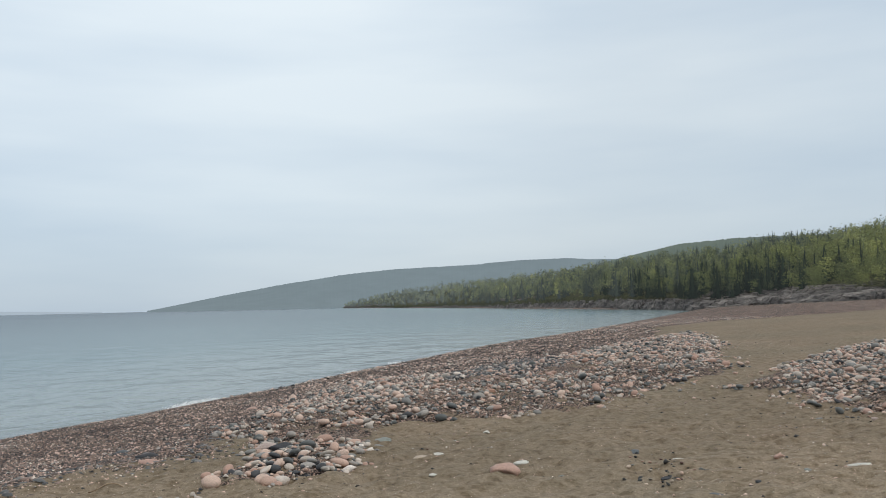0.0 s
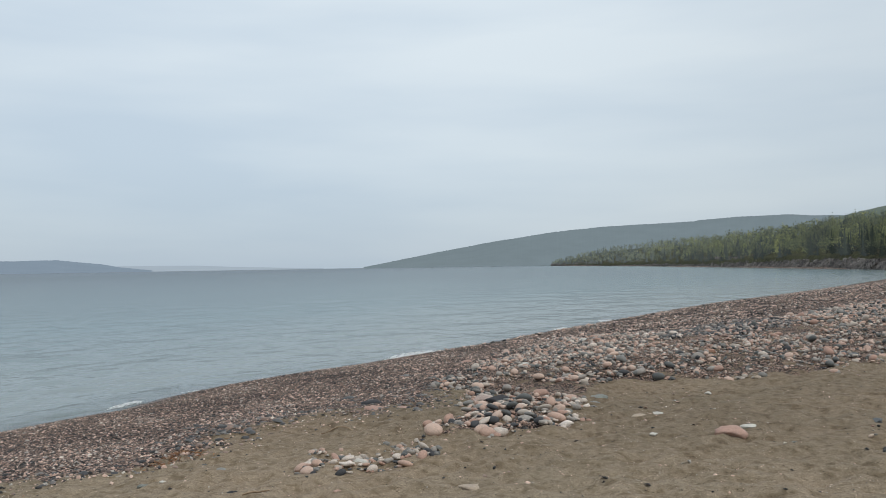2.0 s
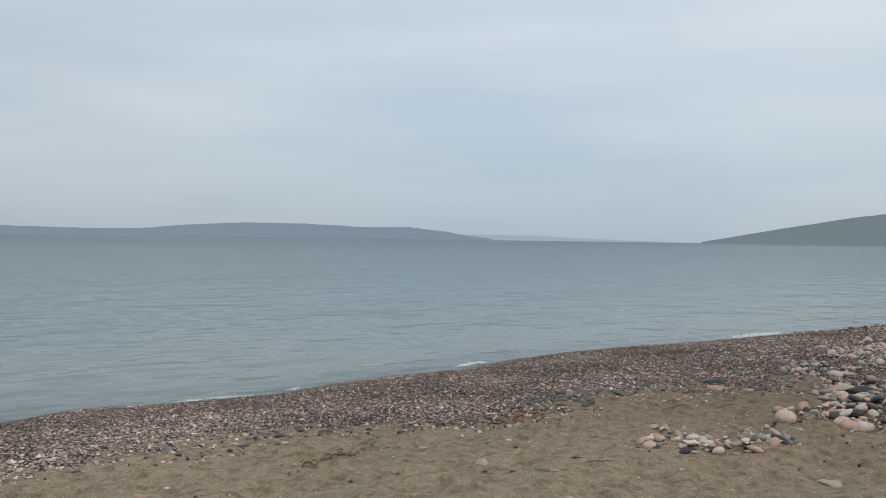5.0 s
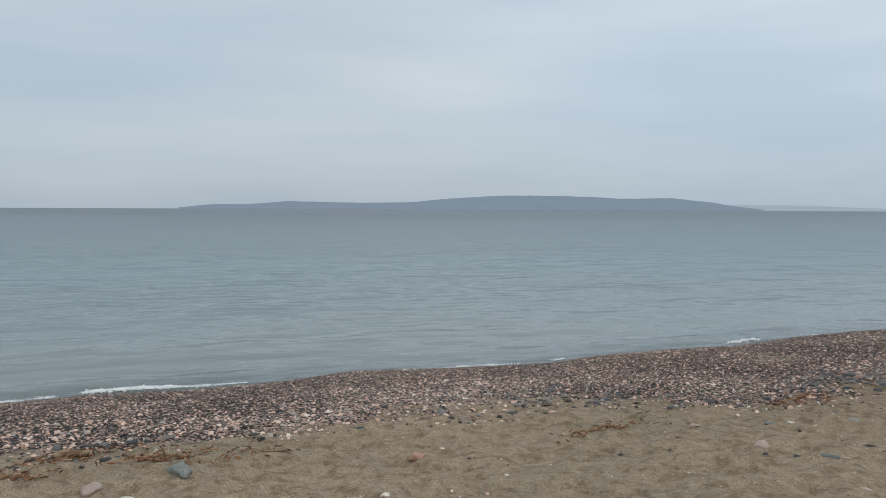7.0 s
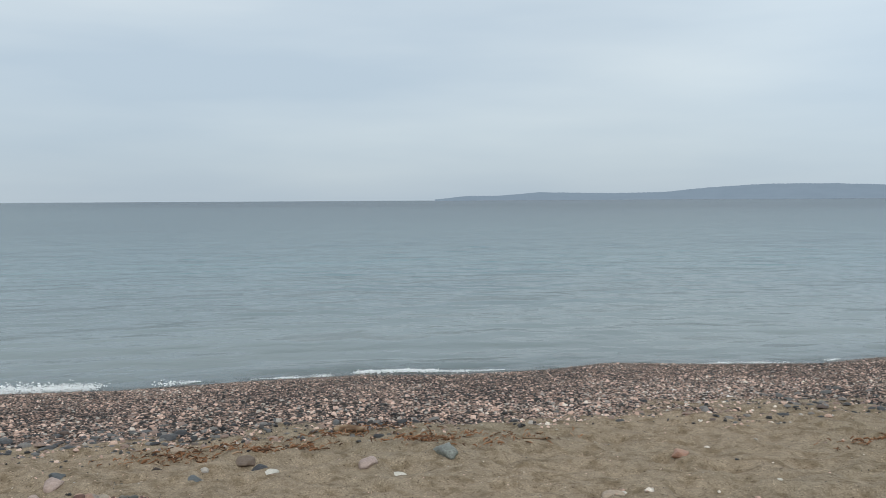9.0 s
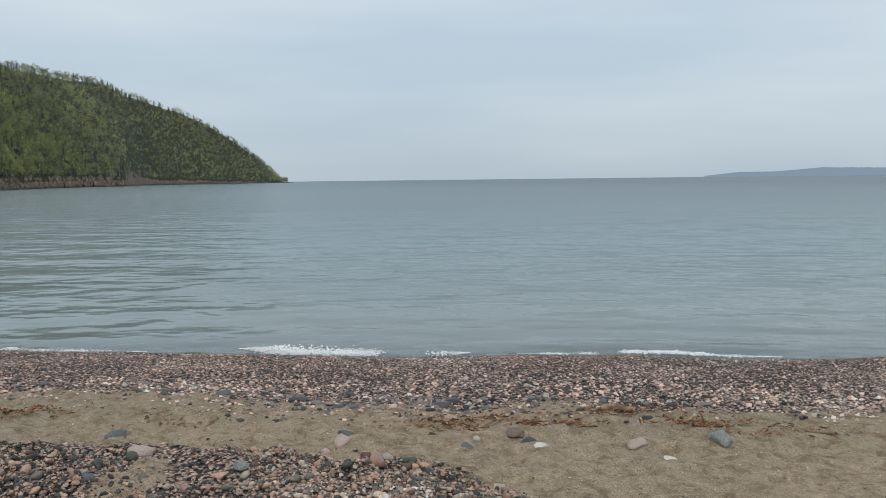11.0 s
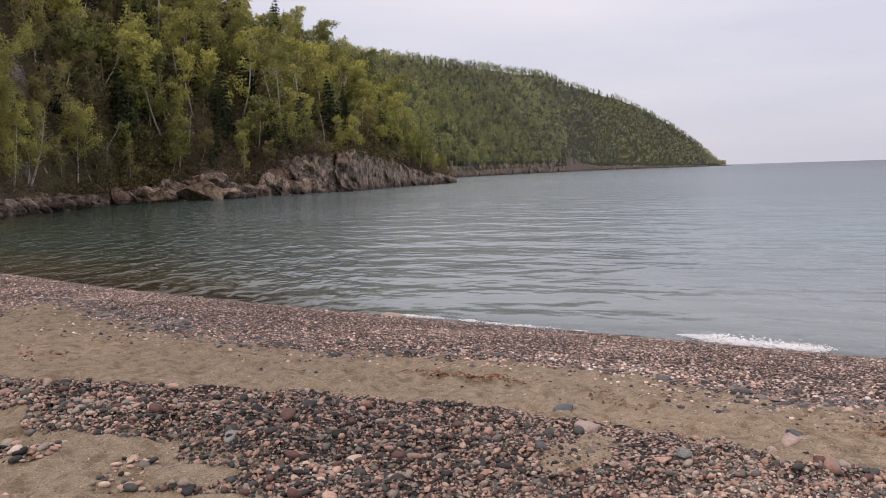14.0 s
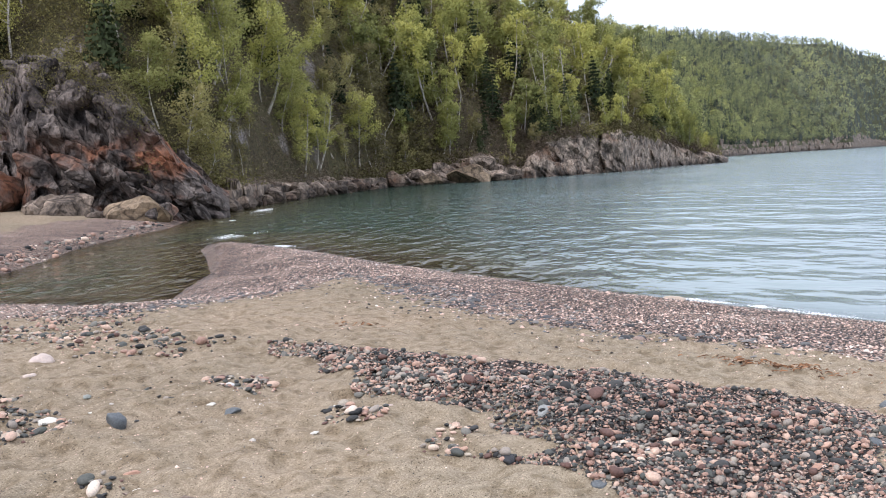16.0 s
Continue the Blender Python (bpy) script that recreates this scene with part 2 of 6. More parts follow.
def ground_material():
    k = Mat("sand_and_shingle", roughness=0.92, specular=0.2)
    fine = k.ramp(k.noise(110.0, 3.0, 0.7), [(0.3, (0.180, 0.148, 0.108)), (0.5, (0.285, 0.236, 0.174)), (0.72, (0.420, 0.352, 0.264))])
    mid = k.ramp(k.noise(8.0, 3.0, 0.6), [(0.36, (0.68, 0.64, 0.58)), (0.47, (0.94, 0.925, 0.90)), (0.56, (1.02, 1.015, 1.01)), (0.66, (1.10, 1.10, 1.10))])
    wide = k.ramp(k.noise(0.35, 4.0), [(0.3, (0.88, 0.90, 0.88)), (0.7, (1.08, 1.05, 1.02))])
    small = k.ramp(k.noise(17.0, 4.0, 0.7), [(0.36, (0.84, 0.825, 0.81)), (0.64, (1.12, 1.115, 1.11))])
    fine = k.mix(1.0, fine, small, "MULTIPLY")
    crumbs = k.ramp(k.noise(75.0, 2.0, 0.5), [(0.31, (0.38, 0.35, 0.32)), (0.38, (1, 1, 1)), (0.63, (1, 1, 1)), (0.70, (1.55, 1.52, 1.5))])
    sand = k.mix(1.0, k.mix(1.0, k.mix(1.0, fine, mid, "MULTIPLY"), wide, "MULTIPLY"), crumbs, "MULTIPLY")
    # shingle between the built pebbles
    vor = k.node("ShaderNodeTexVoronoi", Scale=44.0)
    warp = k.node("ShaderNodeMapping")
    k.link(k.place(), warp.inputs["Vector"])
    k.link(warp.outputs[0], vor.inputs["Vector"])
    pick = k.node("ShaderNodeSeparateColor")
    k.link(vor.outputs["Color"], pick.inputs[0])
    shift = k.grey(k.noise(0.55, 3.0), 0.3, 0.7, -0.25, 0.25)
    clampn = k.node("ShaderNodeClamp")
    k.link(k.math("ADD", k.math("MULTIPLY", pick.outputs[0], 0.75), k.math("ADD", k.math("MULTIPLY", shift, 0.5), 0.12)), clampn.inputs["Value"])
    stones = k.ramp(clampn.outputs[0], BELT_TONES, constant=True)
    # cell rims darkened: the shade between these flat pebbles is painted into the colour
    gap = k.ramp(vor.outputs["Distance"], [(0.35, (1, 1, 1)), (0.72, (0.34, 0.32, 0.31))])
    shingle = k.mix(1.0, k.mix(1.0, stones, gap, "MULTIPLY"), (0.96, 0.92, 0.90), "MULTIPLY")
    peb = k.attribute("pebbly")
    edge = k.grey(k.math("ADD", peb, k.grey(k.noise(3.0, 5.0, 0.7), 0.25, 0.75, -0.35, 0.35)), 0.42, 0.58)
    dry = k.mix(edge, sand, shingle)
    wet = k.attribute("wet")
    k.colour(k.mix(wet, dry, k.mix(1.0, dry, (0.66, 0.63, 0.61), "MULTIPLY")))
    rough = k.grey(wet, 0.75, 1.0, 0.92, 0.35)
    k.link(rough, k.bsdf.inputs["Roughness"])
    # trampled soft sand with shallow rounded hollows, then grain, then round shingle
    drift = k.node("ShaderNodeTexNoise", Scale=2.6, Detail=2.0)
    k.link(k.place(), drift.inputs["Vector"])
    pushed = k.node("ShaderNodeVectorMath")
    pushed.operation = "MULTIPLY_ADD"
    pushed.inputs[1].default_value = (0.10, 0.10, 0.0)
    k.link(drift.outputs["Color"], pushed.inputs[0])
    k.link(k.place(), pushed.inputs[2])
    hollow = k.node("ShaderNodeTexVoronoi", Scale=4.6)
    hollow.feature = "SMOOTH_F1"
    hollow.inputs["Smoothness"].default_value = 0.55
    k.link(pushed.outputs[0], hollow.inputs["Vector"])
    bare = k.grey(edge, 0.0, 1.0, 1.0, 0.15)
    soft = k.bump(k.math("MULTIPLY", hollow.outputs["Distance"], bare), 0.7, 0.08)
    soft = k.bump(k.noise(11.0, 2.0, 0.5), 0.45, 0.03, under=soft)
    soft = k.bump(k.noise(42.0, 3.0, 0.65), 0.55, 0.016, under=soft)
    grain = k.bump(k.noise(120.0, 2.0, 0.6), 0.5, 0.008, under=soft)
    dome = k.math("MULTIPLY", k.grey(vor.outputs["Distance"], 0.0, 0.8, 1.0, 0.0), edge)
    k.bump(dome, 0.9, 0.02, under=grain)
    return k.m


M_GROUND = ground_material()


def water_material():
    k = Mat("lake_water")
    t = k.t
    t.nodes.remove(k.bsdf)
    depth, silt, rippled = k.attribute("depth"), k.attribute("silt"), k.attribute("rippled")
    body_fac = k.math("SUBTRACT", 1.0, k.math("POWER", 2.718, k.math("MULTIPLY", k.math("ADD", depth, k.grey(silt, 0.0, 1.0, 0.0, 0.05)), k.grey(silt, 0.0, 1.0, -3.0, -11.0))))
    open_tone = k.ramp(k.grey(depth, 0.3, 9.0), [(0.0, (0.185, 0.228, 0.226)), (0.22, (0.112, 0.190, 0.212)), (0.55, (0.080, 0.134, 0.163)), (1.0, (0.070, 0.107, 0.138))])
    cove_tone = k.ramp(k.grey(depth, 0.1, 1.2), [(0.0, (0.17, 0.145, 0.080)), (0.22, (0.085, 0.085, 0.048)), (0.6, (0.036, 0.058, 0.040)), (1.0, (0.026, 0.054, 0.039))])
    patch = k.ramp(k.noise(0.05, 4.0, 0.55, stretch=(1.4, 0.3, 1.0)), [(0.3, (0.80, 0.83, 0.86)), (0.7, (1.14, 1.12, 1.09))])
    # a paler tone, set by bearing, for the water off the mouth of the cove
    paled = k.mix(k.math("MULTIPLY", k.attribute("pale_sector"), 0.9), k.mix(silt, cove_tone, open_tone), (0.225, 0.285, 0.280))
    tone = k.mix(1.0, paled, patch, "MULTIPLY")
    diff = k.node("ShaderNodeBsdfDiffuse")
    k.link(tone, diff.inputs["Color"])
    clear = k.node("ShaderNodeBsdfTransparent")
    k.link(k.mix(silt, (0.70, 0.66, 0.46), (0.80, 0.86, 0.82)), clear.inputs["Color"])
    body = k.node("ShaderNodeMixShader")
    k.link(body_fac, body.inputs[0])
    k.link(clear.outputs[0], body.inputs[1])
    k.link(diff.outputs[0], body.inputs[2])
    # long low swell along the shore, wind ripples, and short chop in the cove
    swell = k.noise(0.40, 2.0, 0.5, stretch=(1.0, 0.55, 1.0), turn=8)
    cove_wave = k.noise(0.62, 2.0, 0.55, stretch=(1.0, 1.9, 1.0), turn=-30)
    ripple = k.noise(1.1, 2.0, 0.5, stretch=(1.0, 0.75, 1.0), turn=14)
    chop = k.noise(2.2, 2.0, 0.55, stretch=(0.8, 1.6, 1.0), turn=-30)
    b1 = k.node("ShaderNodeBump")
    k.link(k.grey(rippled, 0.0, 1.0, 0.48, 1.0), b1.inputs["Strength"])
    k.link(k.grey(rippled, 0.0, 1.0, 0.6, 0.46), b1.inputs["Distance"])
    k.link(k.mix(rippled, swell, cove_wave), b1.inputs["Height"])
    b2 = k.node("ShaderNodeBump")
    k.link(k.grey(rippled, 0.0, 1.0, 0.36, 1.0), b2.inputs["Strength"])
    k.link(k.grey(rippled, 0.0, 1.0, 0.25, 0.12), b2.inputs["Distance"])
    k.link(k.mix(rippled, ripple, chop), b2.inputs["Height"])
    k.link(b1.outputs[0], b2.inputs["Normal"])
    gloss = k.node("ShaderNodeBsdfGlossy", Roughness=0.15)
    k.link(k.grey(silt, 0.0, 1.0, 0.05, 0.15), gloss.inputs["Roughness"])
    k.link(b2.outputs[0], gloss.inputs["Normal"])
    fres = k.node("ShaderNodeFresnel", IOR=1.33)
    k.link(b2.outputs[0], fres.inputs["Normal"])
    top = k.node("ShaderNodeMixShader")
    # the slopes of many small waves keep far water from turning into a full mirror
    cap = k.math("ADD", k.grey(depth, 1.5, 10.0, 0.56, 0.43), k.math("MULTIPLY", rippled, 0.42))
    k.link(k.math("MINIMUM", fres.outputs[0], cap), top.inputs[0])
    k.link(body.outputs[0], top.inputs[1])
    k.link(gloss.outputs[0], top.inputs[2])
    k.link(top.outputs[0], k.out.inputs["Surface"])
    return k.m


M_WATER = water_material()


def foam_material():
    k = Mat("wave_foam", roughness=0.7, specular=0.3)
    k.colour(k.ramp(k.noise(14.0, 4.0, 0.7), [(0.3, (0.58, 0.62, 0.62)), (0.6, (0.86, 0.88, 0.88))]))
    k.bump(k.noise(60.0, 3.0), 0.4, 0.01)
    return k.m


M_FOAM = foam_material()


def rock_material(name, dark, light, rust, rust_from, scale=1.0, wet_foot=1.0, rust_top=None, damp_top=0.75):
    k = Mat(name, roughness=0.85, specular=0.25)
    base = k.ramp(k.noise(0.55 * scale, 6.0, 0.65), [(0.36, dark), (0.52, tuple(0.6 * a + 0.4 * b for a, b in zip(dark, light))), (0.72, light)])
    fine = k.ramp(k.noise(5.0 * scale, 6.0, 0.75), [(0.34, (0.42, 0.42, 0.42)), (0.66, (1.5, 1.47, 1.43))])
    stain = k.grey(k.noise(0.24 * scale, 5.0, 0.6, stretch=(1.0, 1.0, 1.6)), rust_from, rust_from + 0.20)
    fine_rust = k.ramp(k.noise(3.0 * scale, 5.0, 0.7), [(0.35, tuple(c * 0.4 for c in rust)), (0.65, rust)])
    # cracks between the blocks, and the dark wet foot of the rock
    bend = k.node("ShaderNodeTexNoise", Scale=1.1 * scale, Detail=4.0)
    k.link(k.place(), bend.inputs["Vector"])
    push = k.node("ShaderNodeVectorMath")
    push.operation = "SCALE"
    push.inputs["Scale"].default_value = 1.3 / scale
    k.link(bend.outputs["Color"], push.inputs[0])
    plus = k.node("ShaderNodeVectorMath")
    plus.operation = "ADD"
    k.link(k.place(), plus.inputs[0])
    k.link(push.outputs[0], plus.inputs[1])
    crack = k.node("ShaderNodeTexVoronoi", Scale=0.75 * scale)
    crack.feature = "DISTANCE_TO_EDGE"
    k.link(plus.outputs[0], crack.inputs["Vector"])
    split = k.ramp(crack.outputs["Distance"], [(0.0, (0.25, 0.24, 0.24)), (0.035, (0.62, 0.61, 0.60)), (0.10, (1, 1, 1))])
    axes = k.node("ShaderNodeSeparateXYZ")
    k.link(k.place(), axes.inputs[0])
    dark_mask = k.grey(k.math("ADD", axes.outputs[2], k.grey(k.noise(0.5, 4.0), 0.3, 0.7, -0.5, 0.5)), 0.2 * damp_top, damp_top, 1.0, 0.0)
    if rust_top:  # rust has run out of the lower beds only
        stain = k.math("MULTIPLY", stain, k.grey(k.math("ADD", axes.outputs[2], k.grey(k.noise(0.3, 4.0), 0.3, 0.7, -1.5, 1.5)), rust_top - 1.0, rust_top + 1.0, 1.0, 0.0))
    dry = k.mix(1.0, k.mix(stain, k.mix(1.0, base, fine, "MULTIPLY"), fine_rust), split, "MULTIPLY")
    k.colour(k.mix(k.math("MULTIPLY", dark_mask, wet_foot), dry, k.mix(1.0, dry, (0.32, 0.31, 0.30), "MULTIPLY")))
    b = k.bump(k.noise(1.6 * scale, 8.0, 0.7), 0.8, 0.25)
    k.bump(k.noise(9.0 * scale, 5.0, 0.7), 0.5, 0.05, under=b)
    return k.m


M_CLIFF = rock_material("cliff_rock", (0.026, 0.022, 0.022), (0.26, 0.22, 0.195), (0.30, 0.12, 0.060), 0.49, wet_foot=0.0, rust_top=5.2)
M_COVE_ROCK = rock_material("cove_rock", (0.055, 0.045, 0.038), (0.54, 0.43, 0.34), (0.27, 0.15, 0.09), 0.54, damp_top=1.4)
M_TAN_ROCK = rock_material("tan_rock", (0.10, 0.075, 0.05), (0.27, 0.205, 0.14), (0.20, 0.13, 0.06), 0.5, scale=0.7, wet_foot=0.0)
M_SHELF = rock_material("shelf_rock", (0.045, 0.042, 0.042), (0.33, 0.30, 0.275), (0.22, 0.15, 0.10), 0.66, scale=0.35, wet_foot=0.6)


def floor_material(name, soil, moss, rock, rock_from=0.62, scale=1.0):
    k = Mat(name, roughness=0.95, specular=0.1)
    base = k.ramp(k.noise(0.35 * scale, 6.0, 0.65), [(0.32, soil), (0.6, moss)])
    fine = k.ramp(k.noise(4.0 * scale, 5.0, 0.7), [(0.32, (0.35, 0.35, 0.35)), (0.5, (0.95, 0.95, 0.93)), (0.68, (1.75, 1.7, 1.6))])
    bare = k.grey(k.noise(0.12 * scale, 5.0, 0.6), rock_from, rock_from + 0.06)
    k.colour(k.mix(1.0, k.mix(bare, base, rock), fine, "MULTIPLY"))
    k.bump(k.noise(1.2 * scale, 6.0, 0.7), 1.0, 0.4)
    return k.m


M_SLOPE = floor_material("forest_floor", (0.065, 0.051, 0.037), (0.078, 0.072, 0.035), (0.23, 0.205, 0.195), 0.60)
M_HEAD_FLOOR = floor_material("headland_forest_floor", (0.06, 0.06, 0.035), (0.085, 0.088, 0.042), (0.17, 0.16, 0.13), 0.72, scale=0.2)
M_FAR_FLOOR = floor_material("far_forest_floor", (0.05, 0.05, 0.034), (0.075, 0.078, 0.042), (0.16, 0.15, 0.13), 0.7, scale=0.2)


def leaf_material(name, tones, glow=0.35, air=None, by_tree=False, spread=0.16):
    """Leaves: a thin diffuse sheet that lets some light through; each tree has its own tone, each spray differs a little."""
    k = Mat(name)
    k.t.nodes.remove(k.bsdf)
    rnd = k.node("ShaderNodeNewGeometry").outputs["Random Per Island"]
    tone = k.attribute("tone") if by_tree else k.node("ShaderNodeObjectInfo").outputs["Random"]
    a = k.ramp(tone, [(i / (len(tones) - 1), c) for i, c in enumerate(tones)])
    b = k.ramp(rnd, [(0.0, (1 - spread,) * 3), (1.0, (1 + spread, 1 + spread, 1 + 0.7 * spread))])
    c = k.mix(1.0, a, b, "MULTIPLY")
    d, tr, mx = k.node("ShaderNodeBsdfDiffuse"), k.node("ShaderNodeBsdfTranslucent"), k.node("ShaderNodeMixShader")
    mx.inputs[0].default_value = glow
    k.link(c, d.inputs["Color"])
    k.link(c, tr.inputs["Color"])
    k.link(d.outputs[0], mx.inputs[1])
    k.link(tr.outputs[0], mx.inputs[2])
    last = mx.outputs[0]
    if air:  # distance haze painted on far woods: the bright air's light as emission
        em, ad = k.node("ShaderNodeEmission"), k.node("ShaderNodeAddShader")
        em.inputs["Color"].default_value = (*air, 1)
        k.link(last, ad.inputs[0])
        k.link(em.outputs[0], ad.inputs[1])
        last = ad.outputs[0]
    k.link(last, k.out.inputs["Surface"])
    return k.m


M_LEAF = leaf_material("birch_leaves", [(0.17, 0.185, 0.075), (0.29, 0.30, 0.10), (0.48, 0.465, 0.145)])
# paler copies of the leaf tones, for the closest birches and alders
M_LEAF_CLOSE = leaf_material("pale_birch_leaves", [(0.27, 0.275, 0.105), (0.40, 0.395, 0.13), (0.56, 0.54, 0.17)])
M_LEAF_PALE = leaf_material("pale_alder_leaves", [(0.20, 0.175, 0.09), (0.27, 0.245, 0.11), (0.38, 0.35, 0.14)])
M_LEAF_DULL = leaf_material("young_alder_leaves", [(0.15, 0.132, 0.072), (0.215, 0.195, 0.09), (0.32, 0.29, 0.125)])
M_BUSH = leaf_material("bush_leaves", [(0.095, 0.083, 0.045), (0.15, 0.133, 0.062), (0.23, 0.21, 0.085)], by_tree=True)
M_NEEDLE = leaf_material("spruce_needles", [(0.022, 0.031, 0.019), (0.038, 0.050, 0.028), (0.060, 0.074, 0.038)], 0.1, spread=0.4)
M_TWIG = leaf_material("bare_twigs", [(0.10, 0.08, 0.06), (0.14, 0.11, 0.08)], 0.05, spread=0.4)
M_BRUSH = leaf_material("brushwood_twigs", [(0.085, 0.065, 0.05), (0.135, 0.108, 0.082), (0.20, 0.165, 0.125)], 0.05, by_tree=True, spread=0.35)
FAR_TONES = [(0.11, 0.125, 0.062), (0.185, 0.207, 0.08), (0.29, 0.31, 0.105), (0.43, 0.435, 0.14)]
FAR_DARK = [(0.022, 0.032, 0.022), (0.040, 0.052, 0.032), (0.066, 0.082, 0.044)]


def painted_haze(name, clear):
    """Broadleaf and spruce material of woods, painted paler as haze with distance; clear: the share of their own colour
    that is left.
    """
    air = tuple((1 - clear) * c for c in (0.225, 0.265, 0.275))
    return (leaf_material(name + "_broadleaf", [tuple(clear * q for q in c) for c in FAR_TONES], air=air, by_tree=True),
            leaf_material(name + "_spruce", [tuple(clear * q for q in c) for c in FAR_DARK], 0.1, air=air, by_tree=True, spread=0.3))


AIR_THIN = painted_haze("thinly_veiled_woods", 0.85)
AIR_NEAR, AIR_MID, AIR_FAR, AIR_FARTHEST = painted_haze("clear_woods", 0.98), painted_haze("veiled_woods", 0.93), painted_haze("hazy_woods", 0.78), painted_haze("pale_woods", 0.62)


def bark_material(name, pale, dark):
    k = Mat(name, roughness=0.9, specular=0.15)
    k.colour(k.ramp(k.noise(5.0, 4.0, 0.6, stretch=(1, 1, 3.0)), [(0.38, dark), (0.52, pale)]))
    k.bump(k.noise(14.0, 4.0), 0.4, 0.03)
    return k.m


M_BIRCH_BARK = bark_material("birch_bark", (0.50, 0.46, 0.40), (0.16, 0.135, 0.11))
M_SPRUCE_BARK = bark_material("spruce_bark", (0.10, 0.08, 0.065), (0.04, 0.032, 0.028))


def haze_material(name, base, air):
    """Hills kilometres off with painted haze: little own colour, mostly air light as emission."""
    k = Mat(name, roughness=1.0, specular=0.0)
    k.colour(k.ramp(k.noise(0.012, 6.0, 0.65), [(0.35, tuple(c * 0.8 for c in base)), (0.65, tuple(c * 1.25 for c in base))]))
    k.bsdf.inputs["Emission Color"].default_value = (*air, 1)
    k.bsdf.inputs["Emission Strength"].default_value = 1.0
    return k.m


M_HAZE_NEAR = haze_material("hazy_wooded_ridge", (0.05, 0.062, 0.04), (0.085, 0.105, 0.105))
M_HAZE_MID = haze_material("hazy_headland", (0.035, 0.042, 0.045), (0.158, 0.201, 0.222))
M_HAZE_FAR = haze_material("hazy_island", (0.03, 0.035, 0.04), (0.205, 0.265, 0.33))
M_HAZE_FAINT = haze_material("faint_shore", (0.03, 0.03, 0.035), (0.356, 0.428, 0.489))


def straw_material():
    k = Mat("drift_straw", roughness=0.85)
    rnd = k.node("ShaderNodeNewGeometry").outputs["Random Per Island"]
    k.colour(k.ramp(rnd, [(0.0, (0.07, 0.042, 0.026)), (0.5, (0.23, 0.108, 0.052)), (0.85, (0.34, 0.17, 0.085)), (1.0, (0.46, 0.36, 0.25))]))
    k.bump(k.noise(40.0, 3.0), 0.3, 0.005)
    return k.m


M_STRAW = straw_material()
M_DRIFTWOOD = bark_material("drift_wood", (0.36, 0.27, 0.18), (0.17, 0.11, 0.07))
# ---------------------------------------------------------------- terrain plan
# The water level is z = 0. The waterline is drawn in plan, from the rocky point in the north-east
# along the beach to the spit, up the creek, back down its far bank and along the cove.
BEACH_LINE = [(51, 183), (26, 114), (13.5, 80), (6.5, 62), (2.1, 52), (-1.0, 42.2), (-3.1, 35.6),
              (-4.5, 31.3), (-5.5, 27.4), (-7.1, 23.1), (-7.9, 20.8), (-8.7, 19.1), (-9.3, 17.4), (-9.6, 15.8),
              (-9.6, 14.0), (-10.1, 12.7), (-10.4, 11.3), (-10.4, 10.0), (-11.0, 8.6), (-11.7, 7.2), (-11.6, 6.1),
              (-11.8, 4.9), (-12.3, 3.7), (-12.5, 2.2), (-12.6, 0.5), (-13.0, -1.1), (-13.4, -2.8), (-13.7, -4.2),
              (-14.2, -6.3), (-14.8, -8.6), (-15.6, -11.6), (-16.8, -15.4), (-18.3, -19.2), (-19.5, -23.0)]
CREEK_LINE = [(-20.1, -25.6), (-19.7, -27.0), (-18.0, -25.2), (-16.1, -22.3), (-13.8, -19.0), (-11.7, -17.1), (-10.1, -15.5),
              (-9.4, -16.2), (-9.1, -17.6), (-8.3, -18.5), (-6.5, -20.5), (-5, -24), (-3, -32), (2, -44),
              (-2, -46), (-7, -34), (-9, -27), (-11.2, -24.9), (-13.2, -26.9), (-17.2, -31.4), (-20.2, -33.9),
              (-25.0, -37.3), (-29.3, -41.9)]
COVE_LINE = [(-33, -44.5), (-41, -52), (-53, -62), (-68, -74), (-86, -82), (-104, -82), (-130, -78), (-162, -84), (-205, -98),
             (-300, -155), (-400, -185), (-530, -205), (-713, -215), (-975, -255), (-1180, -235), (-1400, -215)]
LAKE = np.array(BEACH_LINE + CREEK_LINE + COVE_LINE + [(-6000, -400), (-6000, 6000), (-300, 6000), (-157, 1490), (-50, 948), (7, 635),
                                                        (31, 429), (50, 251), (60, 212)], float)


def lattice_noise(x, y, z=0.0):
    """Smooth value noise in -1..1 on arrays."""
    x, y, z = np.broadcast_arrays(np.asarray(x, float), np.asarray(y, float), np.asarray(z, float))
    xi, yi, zi = np.floor(x).astype(np.int64), np.floor(y).astype(np.int64), np.floor(z).astype(np.int64)
    fx, fy, fz = x - xi, y - yi, z - zi
    fx, fy, fz = (f * f * (3 - 2 * f) for f in (fx, fy, fz))

    def corner(a, b, c):
        h = (xi + a) * 374761393 + (yi + b) * 668265263 + (zi + c) * 144665
        h = h & 0x7FFFFFFF
        h = (h ^ (h >> 13)) * 1274126177
        h = h ^ (h >> 16)
        return (h & 0xFFFF) / 32767.5 - 1

    def along(b, c):
        return corner(0, b, c) * (1 - fx) + corner(1, b, c) * fx
    return (along(0, 0) * (1 - fy) + along(1, 0) * fy) * (1 - fz) + (along(0, 1) * (1 - fy) + along(1, 1) * fy) * fz


def fractal(x, y, z=0.0, octaves=4, gain=0.5):
    total, amp, f, norm = 0.0, 1.0, 1.0, 0.0
    for k in range(octaves):
        total = total + amp * lattice_noise(np.asarray(x) * f + 17.3 * k, np.asarray(y) * f - 9.1 * k, np.asarray(z) * f + 5.7 * k)
        norm += amp
        amp, f = amp * gain, f * 2.03
    return total / norm


